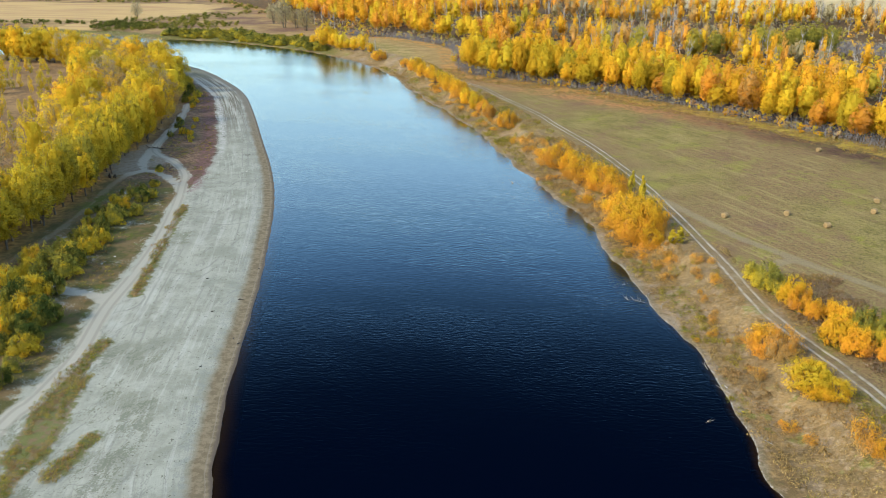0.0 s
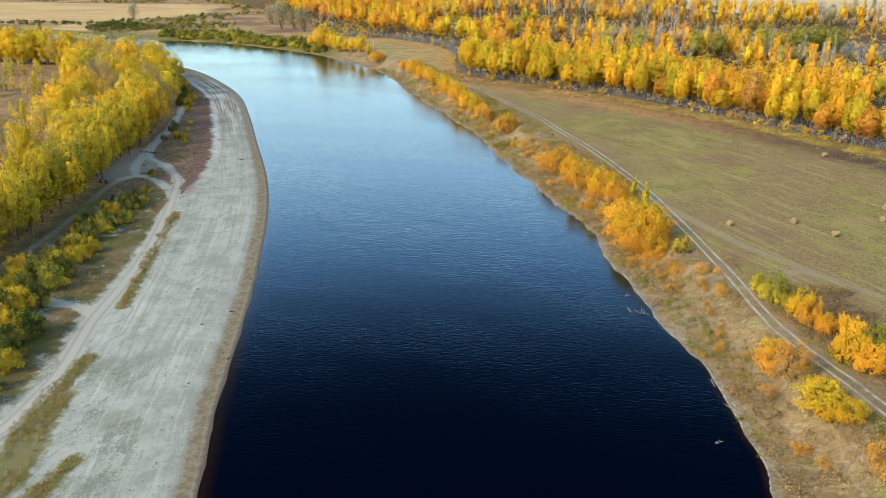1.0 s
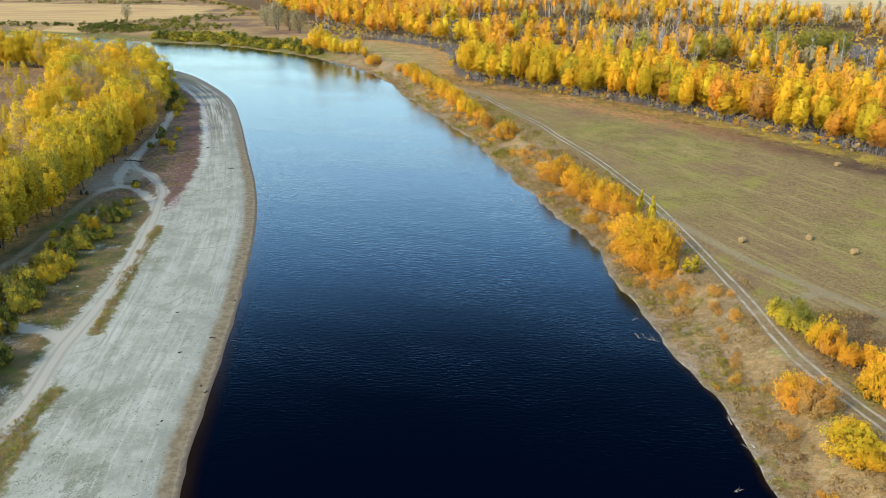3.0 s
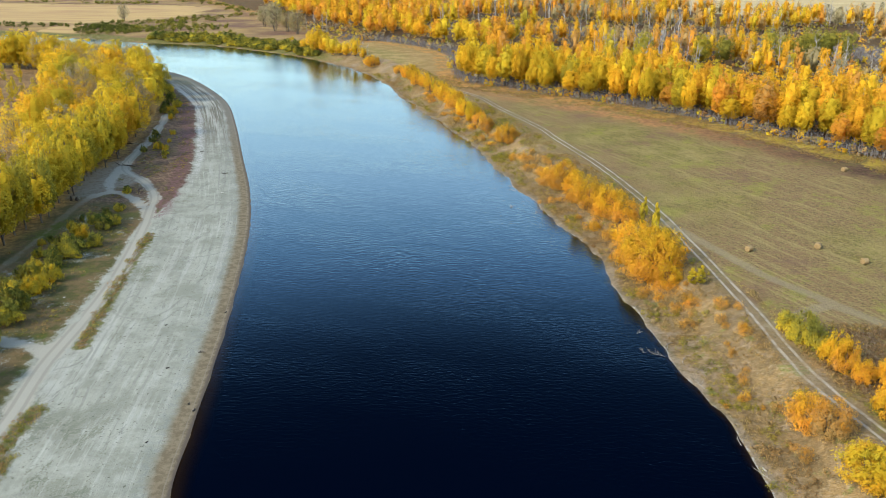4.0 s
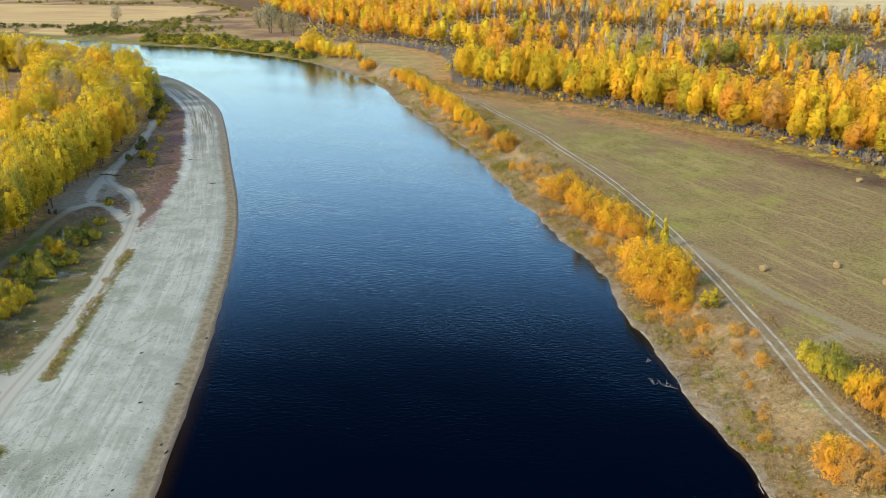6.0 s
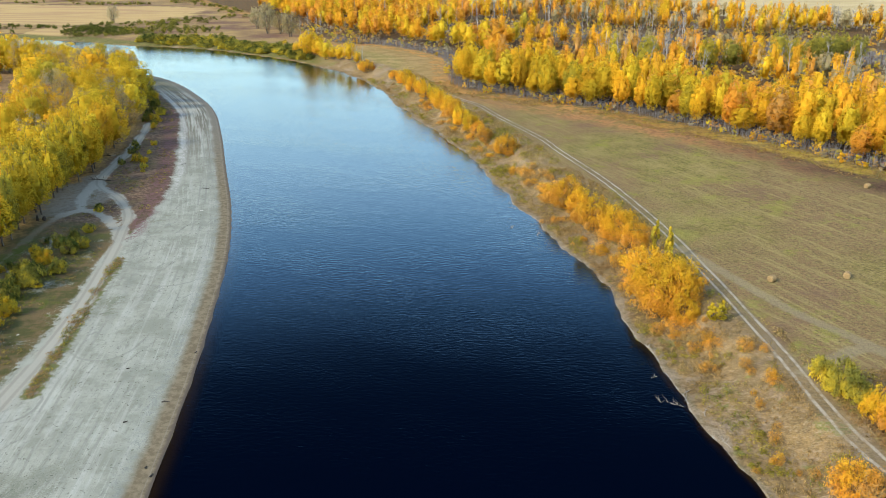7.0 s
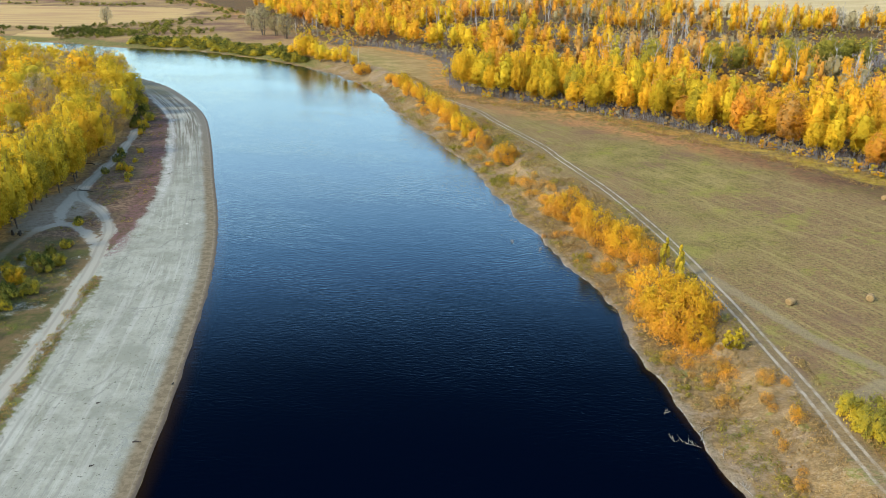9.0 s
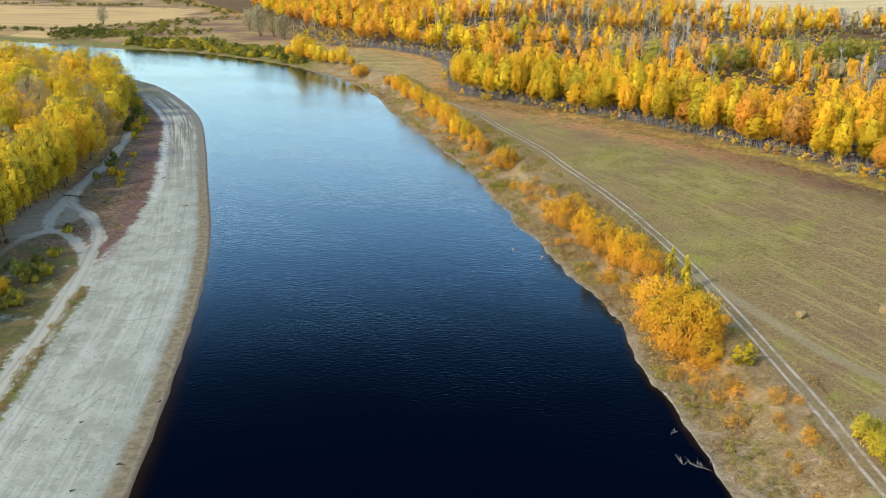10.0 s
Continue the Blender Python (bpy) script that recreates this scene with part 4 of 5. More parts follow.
for x, y, tall, wide in ((-18, 388, .6, .6), (-14.5, 376, .8, .6), (-11.4, 367, 1, .7), (-9, 357, 1, .7), (-5.5, 348, .9, .7), (-3, 340, .85, .6), (0.5, 331, .95, .7), (2.5, 323, 1, .8),
                         (5, 315, 1.05, .8), (7, 307, 1, .8), (9, 300, .9, .75), (12, 291, .9, .7), (14, 284, .7, .6), (21, 260, .9, .9), (16, 276, .75, .7), (32, 215, 1.02, 1.1), (29.5, 219, .75, .8),
                         (34.5, 209, .8, .8), (36, 198, 1.05, 1), (39, 191, .98, 1.05), (41, 184, .8, .8), (34, 204, .6, .7), (41, 173, .95, 1), (40, 165, 1, 1.1), (40.5, 159, 1.12, 1.2), (44, 159, 1.0, .95),
                         (43.5, 166, .85, .9), (43, 154, .6, .7), (50, 94.5, .62, .85), (51.5, 97, .5, .6), (48.8, 107, .72, .72), (49.8, 104, .7, .66), (49, 110, .45, .45), (52.5, 92, .45, .55),  (-32, 413, .8, .9), (-34.5, 418, .6, .7)):
    plant(AMBER[5] if y < 100 else AMBER[4] if y < 120 else pick.choice(AMBER[:4] if y < 290 else AMBER[2:4]), x, y, wide * 1.15, tall * 0.94, sink=0.2)
for x, y, tall in ((44, 179, .95), (45.6, 175, .85), (46, 149.7, .42), (47.2, 149, .46), (44.6, 171, .7), (51.5, 95.5, .5), (-2, 336, .8), (14.5, 281, .6)):
    plant(pick.choice(SPIRE), x, y, 0.95, tall)
for x, y, tall in ((46.5, 102, .8), (51.5, 82, 1.2), (53, 79, 1.0), (51, 80, .9), (45, 157, .8), (41.5, 152.5, 1.1), (38.5, 152, .8), (42.5, 149.5, .7), (25, 238, 1.1), (27, 233, 1), (22.5, 244, .9),
                   (29, 226, .9), (18, 268, .9), (37.5, 180, .9), (38.5, 172, .9), (35.5, 187, .8), (33, 194, .6), (42.2, 145, .7), (44.7, 144, .8), (46, 128, .6), (45.5, 121, .7), (44.2, 117, .6),
                   (47.2, 113, .6), (12.6, 272, .6), (28.5, 206.5, .7), (48, 140, .9), (47, 136, .8), (48.5, 131, .7), (47.5, 87, .6), (46, 90, .6)):
    plant(pick.choice(RUST), x, y, tall * pick.uniform(.65, 1.0), tall * pick.uniform(.5, .85), sink=0.1)
    plant(pick.choice(RUST), x + pick.uniform(-3, 3), y + pick.uniform(-3, 3), tall * pick.uniform(.3, .55), tall * pick.uniform(.3, .5), sink=0.05)
for x, y in zip(*scatter(lambda x, y: (-side(x, y, SHORE_R) > 5) & (-side(x, y, SHORE_R) < 11.5) & (vnoise(x, y, 12, 75) > 0.34), -20, 46, 140, 350, 3.7, 36)):
    plant(pick.choice(RUST), x, y, pick.uniform(.45, 1.05), pick.uniform(.25, .7), sink=0.1)
ROADSIDE = plant_kind("roadside_bush", [grow(210 + i, 5.4, 2.6, 0.02, "bush", 80, 4400, 0.11, h, 0.06, 5, 10, 3.8, 2.6, 0.011, 0.42, 0.21, 0, 1.45, 0.28) for i, h in enumerate((0.22, 0.56, 0.64, 0.15))],
                      "stems", "foliage", BARK, "full bush beside the dirt road, green to amber", "bush", "bushes beside the dirt road")
for x, y, k, tall, wide in ((55.2, 130.5, 0, .7, .8), (56, 127, 0, .95, 1.0), (57, 124.5, 0, .8, .8), (57.6, 120.5, 1, 1.05, .8), (58.2, 117.5, 2, 1, .8), (59, 115, 2, .7, .7), (58.8, 106.5, 1, 1.0, 1.0), (61.5, 110, 2, .95, .9),
                            (60.5, 103.5, 2, .9, 1.0), (63.5, 108, 3, 1, .9), (66, 105.5, 3, 1.05, 1.0), (68, 101, 1, .9, .9), (64.5, 101.5, 2, .7, .9), (69.5, 107, 0, .8, .8), (62, 115, 2, .65, .6), (66, 111, 1, .7, .7), (72, 98, 0, .9, 1)):
    plant(ROADSIDE[k], x, y, wide, tall, sink=0.1)

# ---- willow hedge on the far bank, lone old trees ----
HEDGE = plant_kind("hedge_willow", [grow(230 + i, 5.0, 3.0, 0.02, "bush", 40, 800, 0.33, h, 0.06, 3, 4, 2.2, 1.4, 0.012, 0.45, 0.27, 0, 1.1, 0.2) for i, h in enumerate((0.18, 0.23, 0.27, 0.14))],
                   "stems", "foliage", BARK, "olive willow in the hedge on the far bank", "bush", "willow hedge of the far bank")
for k in range(126):
    s = k / 125
    p = SHORE_R[np.argmin(np.abs(SHORE_R[:, 0] - (-178 + 112 * s)) + 1e3 * (SHORE_R[:, 1] < 400))]
    x, y = -178 + 112 * s + pick.uniform(-1.5, 1.5), p[1] + pick.choice((8, 11, 15, 20)) + pick.uniform(-1.5, 1.5)
    plant(pick.choice(HEDGE), x, y, pick.uniform(0.8, 1.2), pick.uniform(0.5, 0.95))
OLD = plant_kind("old_willow", [grow(250, 15, 6, 0.2, "round", 30, 1000, 0.3, 1.04, 0.02, 3, 26, 4.5, 1.2, 0.018)], "trunk", "crown", BARK, "old bare grey willow on the moor", "tree", "old willows")
for x, y, w in ((-108, 560, 1.2), (-99, 556, .8), (-90, 541, .95), (-120, 585, .9), (-231, 625, .75)):
    plant(OLD[0], x, y, w, w * 1.1)
GOLD = plant_kind("golden_willow", [grow(255 + i, 13, 4.4, 0.06, "round", 90, 1700, 0.33, h, 0.06, 3, 9, 1.8, 0.8, 0.012, 0.75, 0.24, 0, 1.1, 0.12, 0.45) for i, h in enumerate((0.46, 0.55))],
                  "trunk", "crown", BARK, "golden willow tree above the river", "tree", "golden willows")
for x, y, w in ((-66, 461, 1.05), (-61, 456, .75), (-56, 449, .85), (-70, 470, .8), (-48, 441, .6), (-43, 436, .75), (-52, 445, .55), (-38, 428, .45), (-75, 472, .5), (-63, 470, .8)):
    plant(pick.choice(GOLD), x, y, w, w)

# ---- the wood beyond the meadow ----
ASPEN = [grow(300 + i, 16.5, 3.2, 0.13, "column", 150, 3600, 0.255, h, 0.03, 1, 6, 1.6, 0.8, 0.007, 0.82, 0.22, 0, 1.1, 0, 0.5) for i, h in enumerate((0.45, 0.50, 0.42, 0.56, 0.36))]
AMBERBIRCH = [grow(320 + i, 17, 2.8, 0.10, "column", 140, 3300, 0.245, h, 0.035, 1, 6, 1.8, 0.4, 0.005, 0.82, 0.22, 0, 1.1, 0, 0.5) for i, h in enumerate((0.66, 0.76, 0.58))]
FRONT_A = plant_kind("aspen_tree", ASPEN, "trunk", "crown", BARK, "straight aspen with a bright yellow crown at the wood's edge", "tree", "trees of the wood's edge")
FRONT_B = plant_kind("birch_tree", AMBERBIRCH, "trunk", "crown", BIRCH, "birch with a hanging orange crown at the wood's edge", "tree", "trees of the wood's edge")
PONDS = ((26, 583, 15, 6), (52, 571, 9, 5), (134, 488, 8, 9), (150, 500, 12, 5))
REEDS = ((165, 455, 14, 8),)


def off_pools(x, y, more=1.0):
    k = np.ones(x.shape, bool)
    for a, b, p, q in PONDS + REEDS:
        k &= ((x - a) / (p * more)) ** 2 + ((y - b) / (q * more)) ** 2 > 1
    return k


def in_view(x, y):
    return (np.abs(x) < 0.58 * (0.93 * y + 23) + 22) & (side(x, y, PADDOCK) < -2) & (y + 0.2 * x < 788)


def in_right_wood(x, y):
    w = -side(x, y, WOOD_R)
    return (w > 1.5) & in_view(x, y) & off_pools(x, y)


for x, y in zip(*scatter(lambda x, y: in_right_wood(x, y) & (-side(x, y, WOOD_R) < 17), -10, 190, 170, 380, 5.3, 21)):
    warm = vnoise(np.array([x]), np.array([y]), 17, 51)[0]
    warm += pick.uniform(-0.3, 0.3)
    if warm > 0.72 or (x > 95 and warm > 0.62):
        plant(pick.choice(FRONT_B), x, y, pick.uniform(.85, 1.3), pick.uniform(.6, 1.15))
    else:
        plant(pick.choice(FRONT_A), x, y, pick.uniform(.8, 1.25), pick.uniform(.6, 1.12))

GREENISH = plant_kind("aspen_tree", [grow(310 + i, 17, 4.2, 0.12, "round", 130, 2600, 0.31, h, 0.04, 1, 6, 1.6, 0.6, 0.008, 0.82, 0.21, 0, 1.0, 0, 0.52) for i, h in enumerate((0.27, 0.22))],
                      "trunk", "crown", BARK, "broad aspen still yellow-green behind the wood's edge", "tree", "green aspens of the wood")
for x, y in ((155, 402), (160, 396), (166, 392), (171, 398), (178, 401), (185, 407), (164, 405), (174, 409), (192, 404), (120, 392), (133, 398), (95, 398), (199, 360), (206, 366)):
    plant(pick.choice(GREENISH), x, y, pick.uniform(0.85, 1.2), pick.uniform(0.8, 1.1))


def marsh_at(x, y):
    """Below 0 in the reed bed, below 1 on the open marsh behind it, 2 elsewhere."""
    m = side(x, y, MARSH)
    return np.where(x < 60, 2, np.where((m > -24) & (m < 12), -1, np.where((m > -46) & (m < 42), 0.5, 2)))


BARE = [bare(365 + i, 14, 12, 60) for i in range(3)]
BARE_MESHES = [(mesh_of("trunk", *a["wood"], [BIRCH], smooth=True), mesh_of("twigs", *a["twig"], [TWIG])) for a in BARE]
for x, y, k in ((-86, 553, 0), (-80, 548, 1), (-93, 566, 2), (-76, 556, 0), (-72, 545, 1), (-101, 572, 1), (-39, 436, 2), (-36, 433, 0), (-112, 578, 2), (108, 384, 1), (111, 388, 0), (137, 500, 2), (141, 505, 0), (134, 507, 1), (91, 426, 0), (150, 366, 2), (86, 420, 1), (186, 534, 0), (192, 538, 1), (99, 440, 2)):
    ob = thing("bare_birch", "leafless white birch with thin grey twigs", "tree", "bare birches")
    part("trunk", BARE_MESHES[k][0], ob)
    tagged(part("twigs", BARE_MESHES[k][1], ob), kind="stuff")
    size = 0.5 if x < 0 and y < 500 else pick.uniform(0.75, 1.15)
    ob.matrix_basis = Matrix.LocRotScale((x, y, spot(x, y)), Euler((0, 0, pick.uniform(0, 6.28))), (size, size, size))


FAR_ASPEN = [grow(340 + i, 15, 3.0, 0.17, "column", 80, n, a, 0.0, 0.03, 1, 0, 1.8, 0.8, 0.006, 0.78, 0.24, 3, 1.0, 0, 0.46) for n, a in ((800, 0.33), (400, 0.44)) for i in range(4)]
FAR_THIN = [grow(350 + i, 16, 2.5, 0.17, "column", 70, n, a, 0.0, 0.035, 1, 0, 2.2, 0.9, 0.006, 0.78, 0.24, 3, 1.0, 0, 0.4) for n, a in ((620, 0.30), (320, 0.40)) for i in range(4)]
FAR_BARE = [bare(360 + i, 15, 11, 36) for i in range(5)]
UNDER = [grow(370 + i, 2.6, 1.5, 0.02, "bush", 8, 34, 0.5, 0.0, 0.06, 2, 0, 1.7, 0.6, 0.012) for i in range(3)]
entries = []
xs, ys = scatter(lambda x, y: in_right_wood(x, y) & (-side(x, y, WOOD_R) > 14), -150, 480, 190, 800, 7.6, 22)
zs = np.maximum(ground_z(xs, ys), 0)
deep = -side(xs, ys, WOOD_R)
tones, gaps, barren = vnoise(xs, ys, 24, 52), vnoise(xs, ys, 30, 53), vnoise(xs, ys, 42, 54)
for x, y, z, d, tone, gap, bar, wet, far in zip(xs, ys, zs, deep, tones, gaps, barren, marsh_at(xs, ys), -side(xs, ys, PADDOCK)):
    turn, tall, wide = pick.uniform(0, 6.28), pick.uniform(.7, 1.12), pick.uniform(.8, 1.15)
    k = pick.random()
    rim = y > 470 and far < 34
    if not rim and ((d > 26 and gap < (0.40 if x < 40 else 0.50 if y > 420 else 0.47)) or (d < 30 and pick.random() < 0.35)):
        continue
    if wet < 1 and (wet < 0 or pick.random() > (0.55 if tone > 0.68 else 0.1)):
        continue
    if k < (0.3 if wet < 1 else 0.3 if rim else 0.22) + 0.55 * max(0, bar - 0.4) and d > 60:
        a = pick.choice(FAR_BARE)
        entries.append((*a["wood"], 1, None, x, y, z, turn, wide, tall))
        entries.append((*a["twig"], 2, None, x, y, z, turn, wide, tall))
        continue
    if k < 0.52:
        a, hue, bark = pick.choice(FAR_ASPEN[:4] if y < 430 else FAR_ASPEN[4:]), pick.choice((0.40, 0.46, 0.50, 0.55, 0.60, 0.28, 0.22) if d < 110 or wet < 1 else (0.3, 0.44, 0.5, 0.56, 0.82)) + 0.12 * (tone - 0.5), 3
    else:
        a, hue, bark = pick.choice(FAR_THIN[:4] if y < 430 else FAR_THIN[4:]), pick.choice((0.52, 0.62, 0.70, 0.75, 0.48) if d < 75 else (0.46, 0.54, 0.60, 0.8, 0.9, 0.98, 0.70)) + 0.2 * (tone - 0.5), 1 if pick.random() < 0.3 else 3
    if x < 30 and y > 430:
        hue, wide = pick.choice((0.42, 0.50, 0.57, 0.64, 0.70, 0.36)), wide * 1.25
    entries.append((*a["wood"], bark, None, x, y, z, turn, wide, tall))
    entries.append((*a["leaf"], 0, np.clip(a["hue"] + hue, 0, 1.25), x, y, z, turn, wide, tall))
scattered("woodland", entries, [LEAF, BIRCH, TWIG, BARK], "mixed birch and aspen wood in yellow, orange and bare grey", "woodland")

entries = []
xs, ys = scatter(lambda x, y: (-side(x, y, WOOD_R) > -3) & in_view(x, y) & off_pools(x, y) & (vnoise(x, y, 14, 55) > 0.32), -150, 420, 190, 620, 6.0, 23)
for x, y, z, t in zip(xs, ys, np.maximum(ground_z(xs, ys), 0), vnoise(xs, ys, 20, 56)):
    a = pick.choice(UNDER)
    hue = pick.choice((0.2, 0.35, 0.8, 0.9, 1.05, 1.05, 1.05, 0.5)) + 0.1 * (t - 0.5)
    entries.append((*a["leaf"], 0, np.clip(a["hue"] + hue, 0, 1.25), x, y, z, pick.uniform(0, 6.28), pick.uniform(.6, 1.3), pick.uniform(.5, 1.3)))
scattered("undergrowth", entries, [LEAF], "rusty and grey undergrowth on the woodland floor", "undergrowth")

# saplings: a grey fence of thin stems along the wood's edge, reeds round the pools
STEMS = []
for i in range(4):
    rng = np.random.default_rng(400 + i)
    sticks = []
    for k in range(4):
        a, b = rng.normal(0, 0.7, 2), rng.normal(0, 0.25, 2)
        h = rng.uniform(1.8, 4.6)
        sticks.append(tube([(a[0], a[1], -0.1), (a[0] + b[0], a[1] + b[1], h)], [0.034, 0.012], 3))
    STEMS.append(join(sticks))
entries = []
xs, ys = scatter(lambda x, y: (-side(x, y, WOOD_R) > -2.5) & (-side(x, y, WOOD_R) < 7) & in_view(x, y) & (y < 520), -60, 190, 170, 520, 1.45, 24)
for x, y, z in zip(xs, ys, np.maximum(ground_z(xs, ys), 0)):
    entries.append((*pick.choice(STEMS), 0, None, x, y, z, pick.uniform(0, 6.28), 1.0, pick.uniform(.6, 1.15)))
xs, ys = scatter(lambda x, y: (~off_pools(x, y, 1.25) | ((side(x, y, MARSH) > np.where(x > 112, -40, -24)) & (side(x, y, MARSH) < 12) & (x > 70) & (vnoise(x, y, 20, 71) > 0.22))) & in_view(x, y) & (-side(x, y, WOOD_R) > 30), -10, 330, 300, 600, 2.5, 25)
for x, y, z in zip(xs, ys, np.maximum(ground_z(xs, ys), 0)):
    if all(((x - a) / p) ** 2 + ((y - b) / q) ** 2 > 1 for a, b, p, q in PONDS):
        entries.append((*pick.choice(STEMS), 0, None, x, y, z, pick.uniform(0, 6.28), 1.5, pick.uniform(.7, 1.2)))
scattered("saplings", entries, [TWIG], "thin grey leafless saplings along the wood's edge", "saplings")
SAPLING = [grow(410 + i, 3.0, 0.9, 0.1, "bush", 8, 120, 0.34, 0.0, 0.05, 2, 2, 1.6, 0.5, 0.012) for i in range(3)]
entries = []
xs, ys = scatter(lambda x, y: (-side(x, y, WOOD_R) > -4) & (-side(x, y, WOOD_R) < 4) & in_view(x, y) & (vnoise(x, y, 8, 57) > 0.62), -60, 190, 170, 520, 3.0, 26)
for x, y, z in zip(xs, ys, np.maximum(ground_z(xs, ys), 0)):
    a = pick.choice(SAPLING)
    hue = pick.choice((0.38, 0.9, 0.8, 0.6, 0.34, 0.95)) if x > 25 else pick.choice((1.25, 0.6, 0.4, 0.9, 0.5, 0.95, 0.42) if y < 400 else (0.9, 0.95, 0.6, 0.5))
    entries.append((*a["wood"], 1, None, x, y, z, 0, 1, 1))
    entries.append((*a["leaf"], 0, np.clip(a["hue"] + hue, 0, 1.25), x, y, z, 0, pick.uniform(.7, 1.4), pick.uniform(.5, 1.2)))
scattered("edge_shrubs", entries, [LEAF, TWIG], "small yellow and crimson shrubs before the wood", "shrubs")

# brush on the moor beyond the far bank
entries = []
FAR_BRUSH = [grow(420 + i, 4.5, 3.0, 0.02, "bush", 14, 110, 0.7, 0.0, 0.05, 2, 0, 1.4, 0.5, 0.012) for i in range(3)]
xs, ys = scatter(lambda x, y: (side(x, y, WOOD_R) > 4) & (-side(x, y, SHORE_R) > 12) & in_view(x, y) & (side(x, y, FIELD) < -6)
                 & (vnoise(x, y, 34, 58) + 0.5 * vnoise(x, y, 11, 59) > 0.88), -440, -60, 470, 860, 6.0, 27)
xb, yb = scatter(lambda x, y: (np.abs(side(x, y, np.array([(-330.0, 590.0), (-250, 588), (-216, 575), (-186, 560), (-190, 620), (-130, 690), (-60, 770)]))) < 9), -330, -50, 545, 790, 6.5, 28)
xc, yc = scatter(lambda x, y: (vnoise(x, y, 14, 60) > 0.42) & (-side(x, y, SHORE_R) > 5), -236, -196, 545, 586, 4.0, 29)
xs, ys = np.concatenate([xs, xb, xc]), np.concatenate([ys, yb, yc])
for x, y, z in zip(xs, ys, np.maximum(ground_z(xs, ys), 0)):
    a = pick.choice(FAR_BRUSH)
    hue = 0.07 if -330 < x < -205 and 550 < y < 605 else pick.choice((0.10, 0.13, 0.16, 0.22, 0.12, 1.0)) if x < -120 else pick.choice((0.2, 0.4, 0.5, 0.3))
    entries.append((*a["leaf"], 0, np.clip(a["hue"] + hue, 0, 1.25), x, y, z, pick.uniform(0, 6.28), pick.uniform(.4, 1.0), pick.uniform(.3, .7)))
scattered("moor_brush", entries, [LEAF], "scattered olive and dark green brush on the moor", "brush")

# ---- weeds ----
WEED = [grow(430 + i, 0.9, 0.9, 0.02, "bush", 8, 46, 0.075, 0.0, 0.05, 1, 0, 5.0, 2.8, 0.01) for i in range(4)]
TALL_WEED = [grow(440 + i, 1.3, 1.0, 0.02, "bush", 9, 130, 0.07, 0.0, 0.05, 1, 0, 3.0, 2.0, 0.01) for i in range(3)]
entries = []
xs, ys = scatter(lambda x, y: (-side(x, y, SHORE_R) > 1.3) & (-side(x, y, SHORE_R) < 19) & (np.abs(side(x, y, ROAD)) > 1.7) & (x > -40), -40, 75, 60, 400, 1.08, 31)
keep = vnoise(xs, ys, 8, 61) + 0.8 * (vnoise(xs, ys, 2.5, 62) - 0.5) > 0.22
xs, ys = xs[keep], ys[keep]
for x, y, z, t, u, k in zip(xs, ys, np.maximum(ground_z(xs, ys), 0), vnoise(xs, ys, 9, 63), vnoise(xs, ys, 7, 64), vnoise(xs, ys, 3, 68)):
    a = pick.choice(WEED)
    hue = 0.05 + 0.2 * pick.random() if u > 0.72 else 0.26 + 0.40 * t + 0.25 * (k - 0.5)
    size = 0.5 + 0.75 * k
    if vnoise(np.array([x]), np.array([y]), 4.5, 72)[0] > 0.74:
        a, hue, size = pick.choice(TALL_WEED), 0.14 + 0.16 * pick.random(), size * 1.1
    entries.append((*a["leaf"], 0, np.clip(a["hue"] + hue, 0, 1), x, y, z, pick.uniform(0, 6.28), size * pick.uniform(.7, 1.5), size * pick.uniform(.4, 1.1)))
scattered("bank_weeds", entries, [DRY], "dry straw, rust and green weeds on the clay bank", "weeds")

entries = []
xs, ys = scatter(lambda x, y: np.minimum.reduce([np.abs(side(x, y, q)) for q in STRIPS]) < 1.9 * vnoise(x, y, 3.5, 66) - 0.15, -66, -44, 60, 190, 0.6, 32)
xb, yb = scatter(lambda x, y: (side(x, y, SAND_EDGE) > 1) & (side(x, y, WOOD_L) < -1) & (np.minimum.reduce([np.abs(side(x, y, q)) for q in TRACKS_L]) > 2.0)
                 & (vnoise(x, y, 6, 65) > 0.5), -110, -58, 90, 340, 1.35, 33)
xc, yc = scatter(lambda x, y: (-side(x, y, WOOD_R) > -14) & (-side(x, y, WOOD_R) < -1) & (vnoise(x, y, 5, 67) > 0.35) & (y < 366), -60, 170, 170, 366, 1.6, 34)
xd, yd = scatter(lambda x, y: (side(x, y, ROAD) < -3.5) & (side(x, y, ROAD) > -19 + 6 * vnoise(x, y, 5, 69)) & (x < 76), 50, 76, 84, 131, 0.9, 35)
xs, ys = np.concatenate([xs, xb, xc, xd]), np.concatenate([ys, yb, yc, yd])
for x, y, z in zip(xs, ys, np.maximum(ground_z(xs, ys), 0)):
    a = pick.choice(WEED)
    hue = pick.choice((0.9, 1.0, 0.8, 0.95)) if 54 < x < 76 and y < 130 else pick.choice((0.12, 0.2, 0.25, 0.05, 0.66, 0.72, 0.5)) if x < -40 else pick.choice((0.25, 0.5, 0.6, 0.7, 0.55))
    low = 0.7 if x < -40 else 1.3
    entries.append((*a["leaf"], 0, np.clip(a["hue"] + hue, 0, 1), x, y, z, pick.uniform(0, 6.28), low * pick.uniform(.5, 1.2), low * pick.uniform(.3, .9)))
scattered("meadow_weeds", entries, [DRY], "green and ochre weeds beside the tracks and the wood", "weeds")

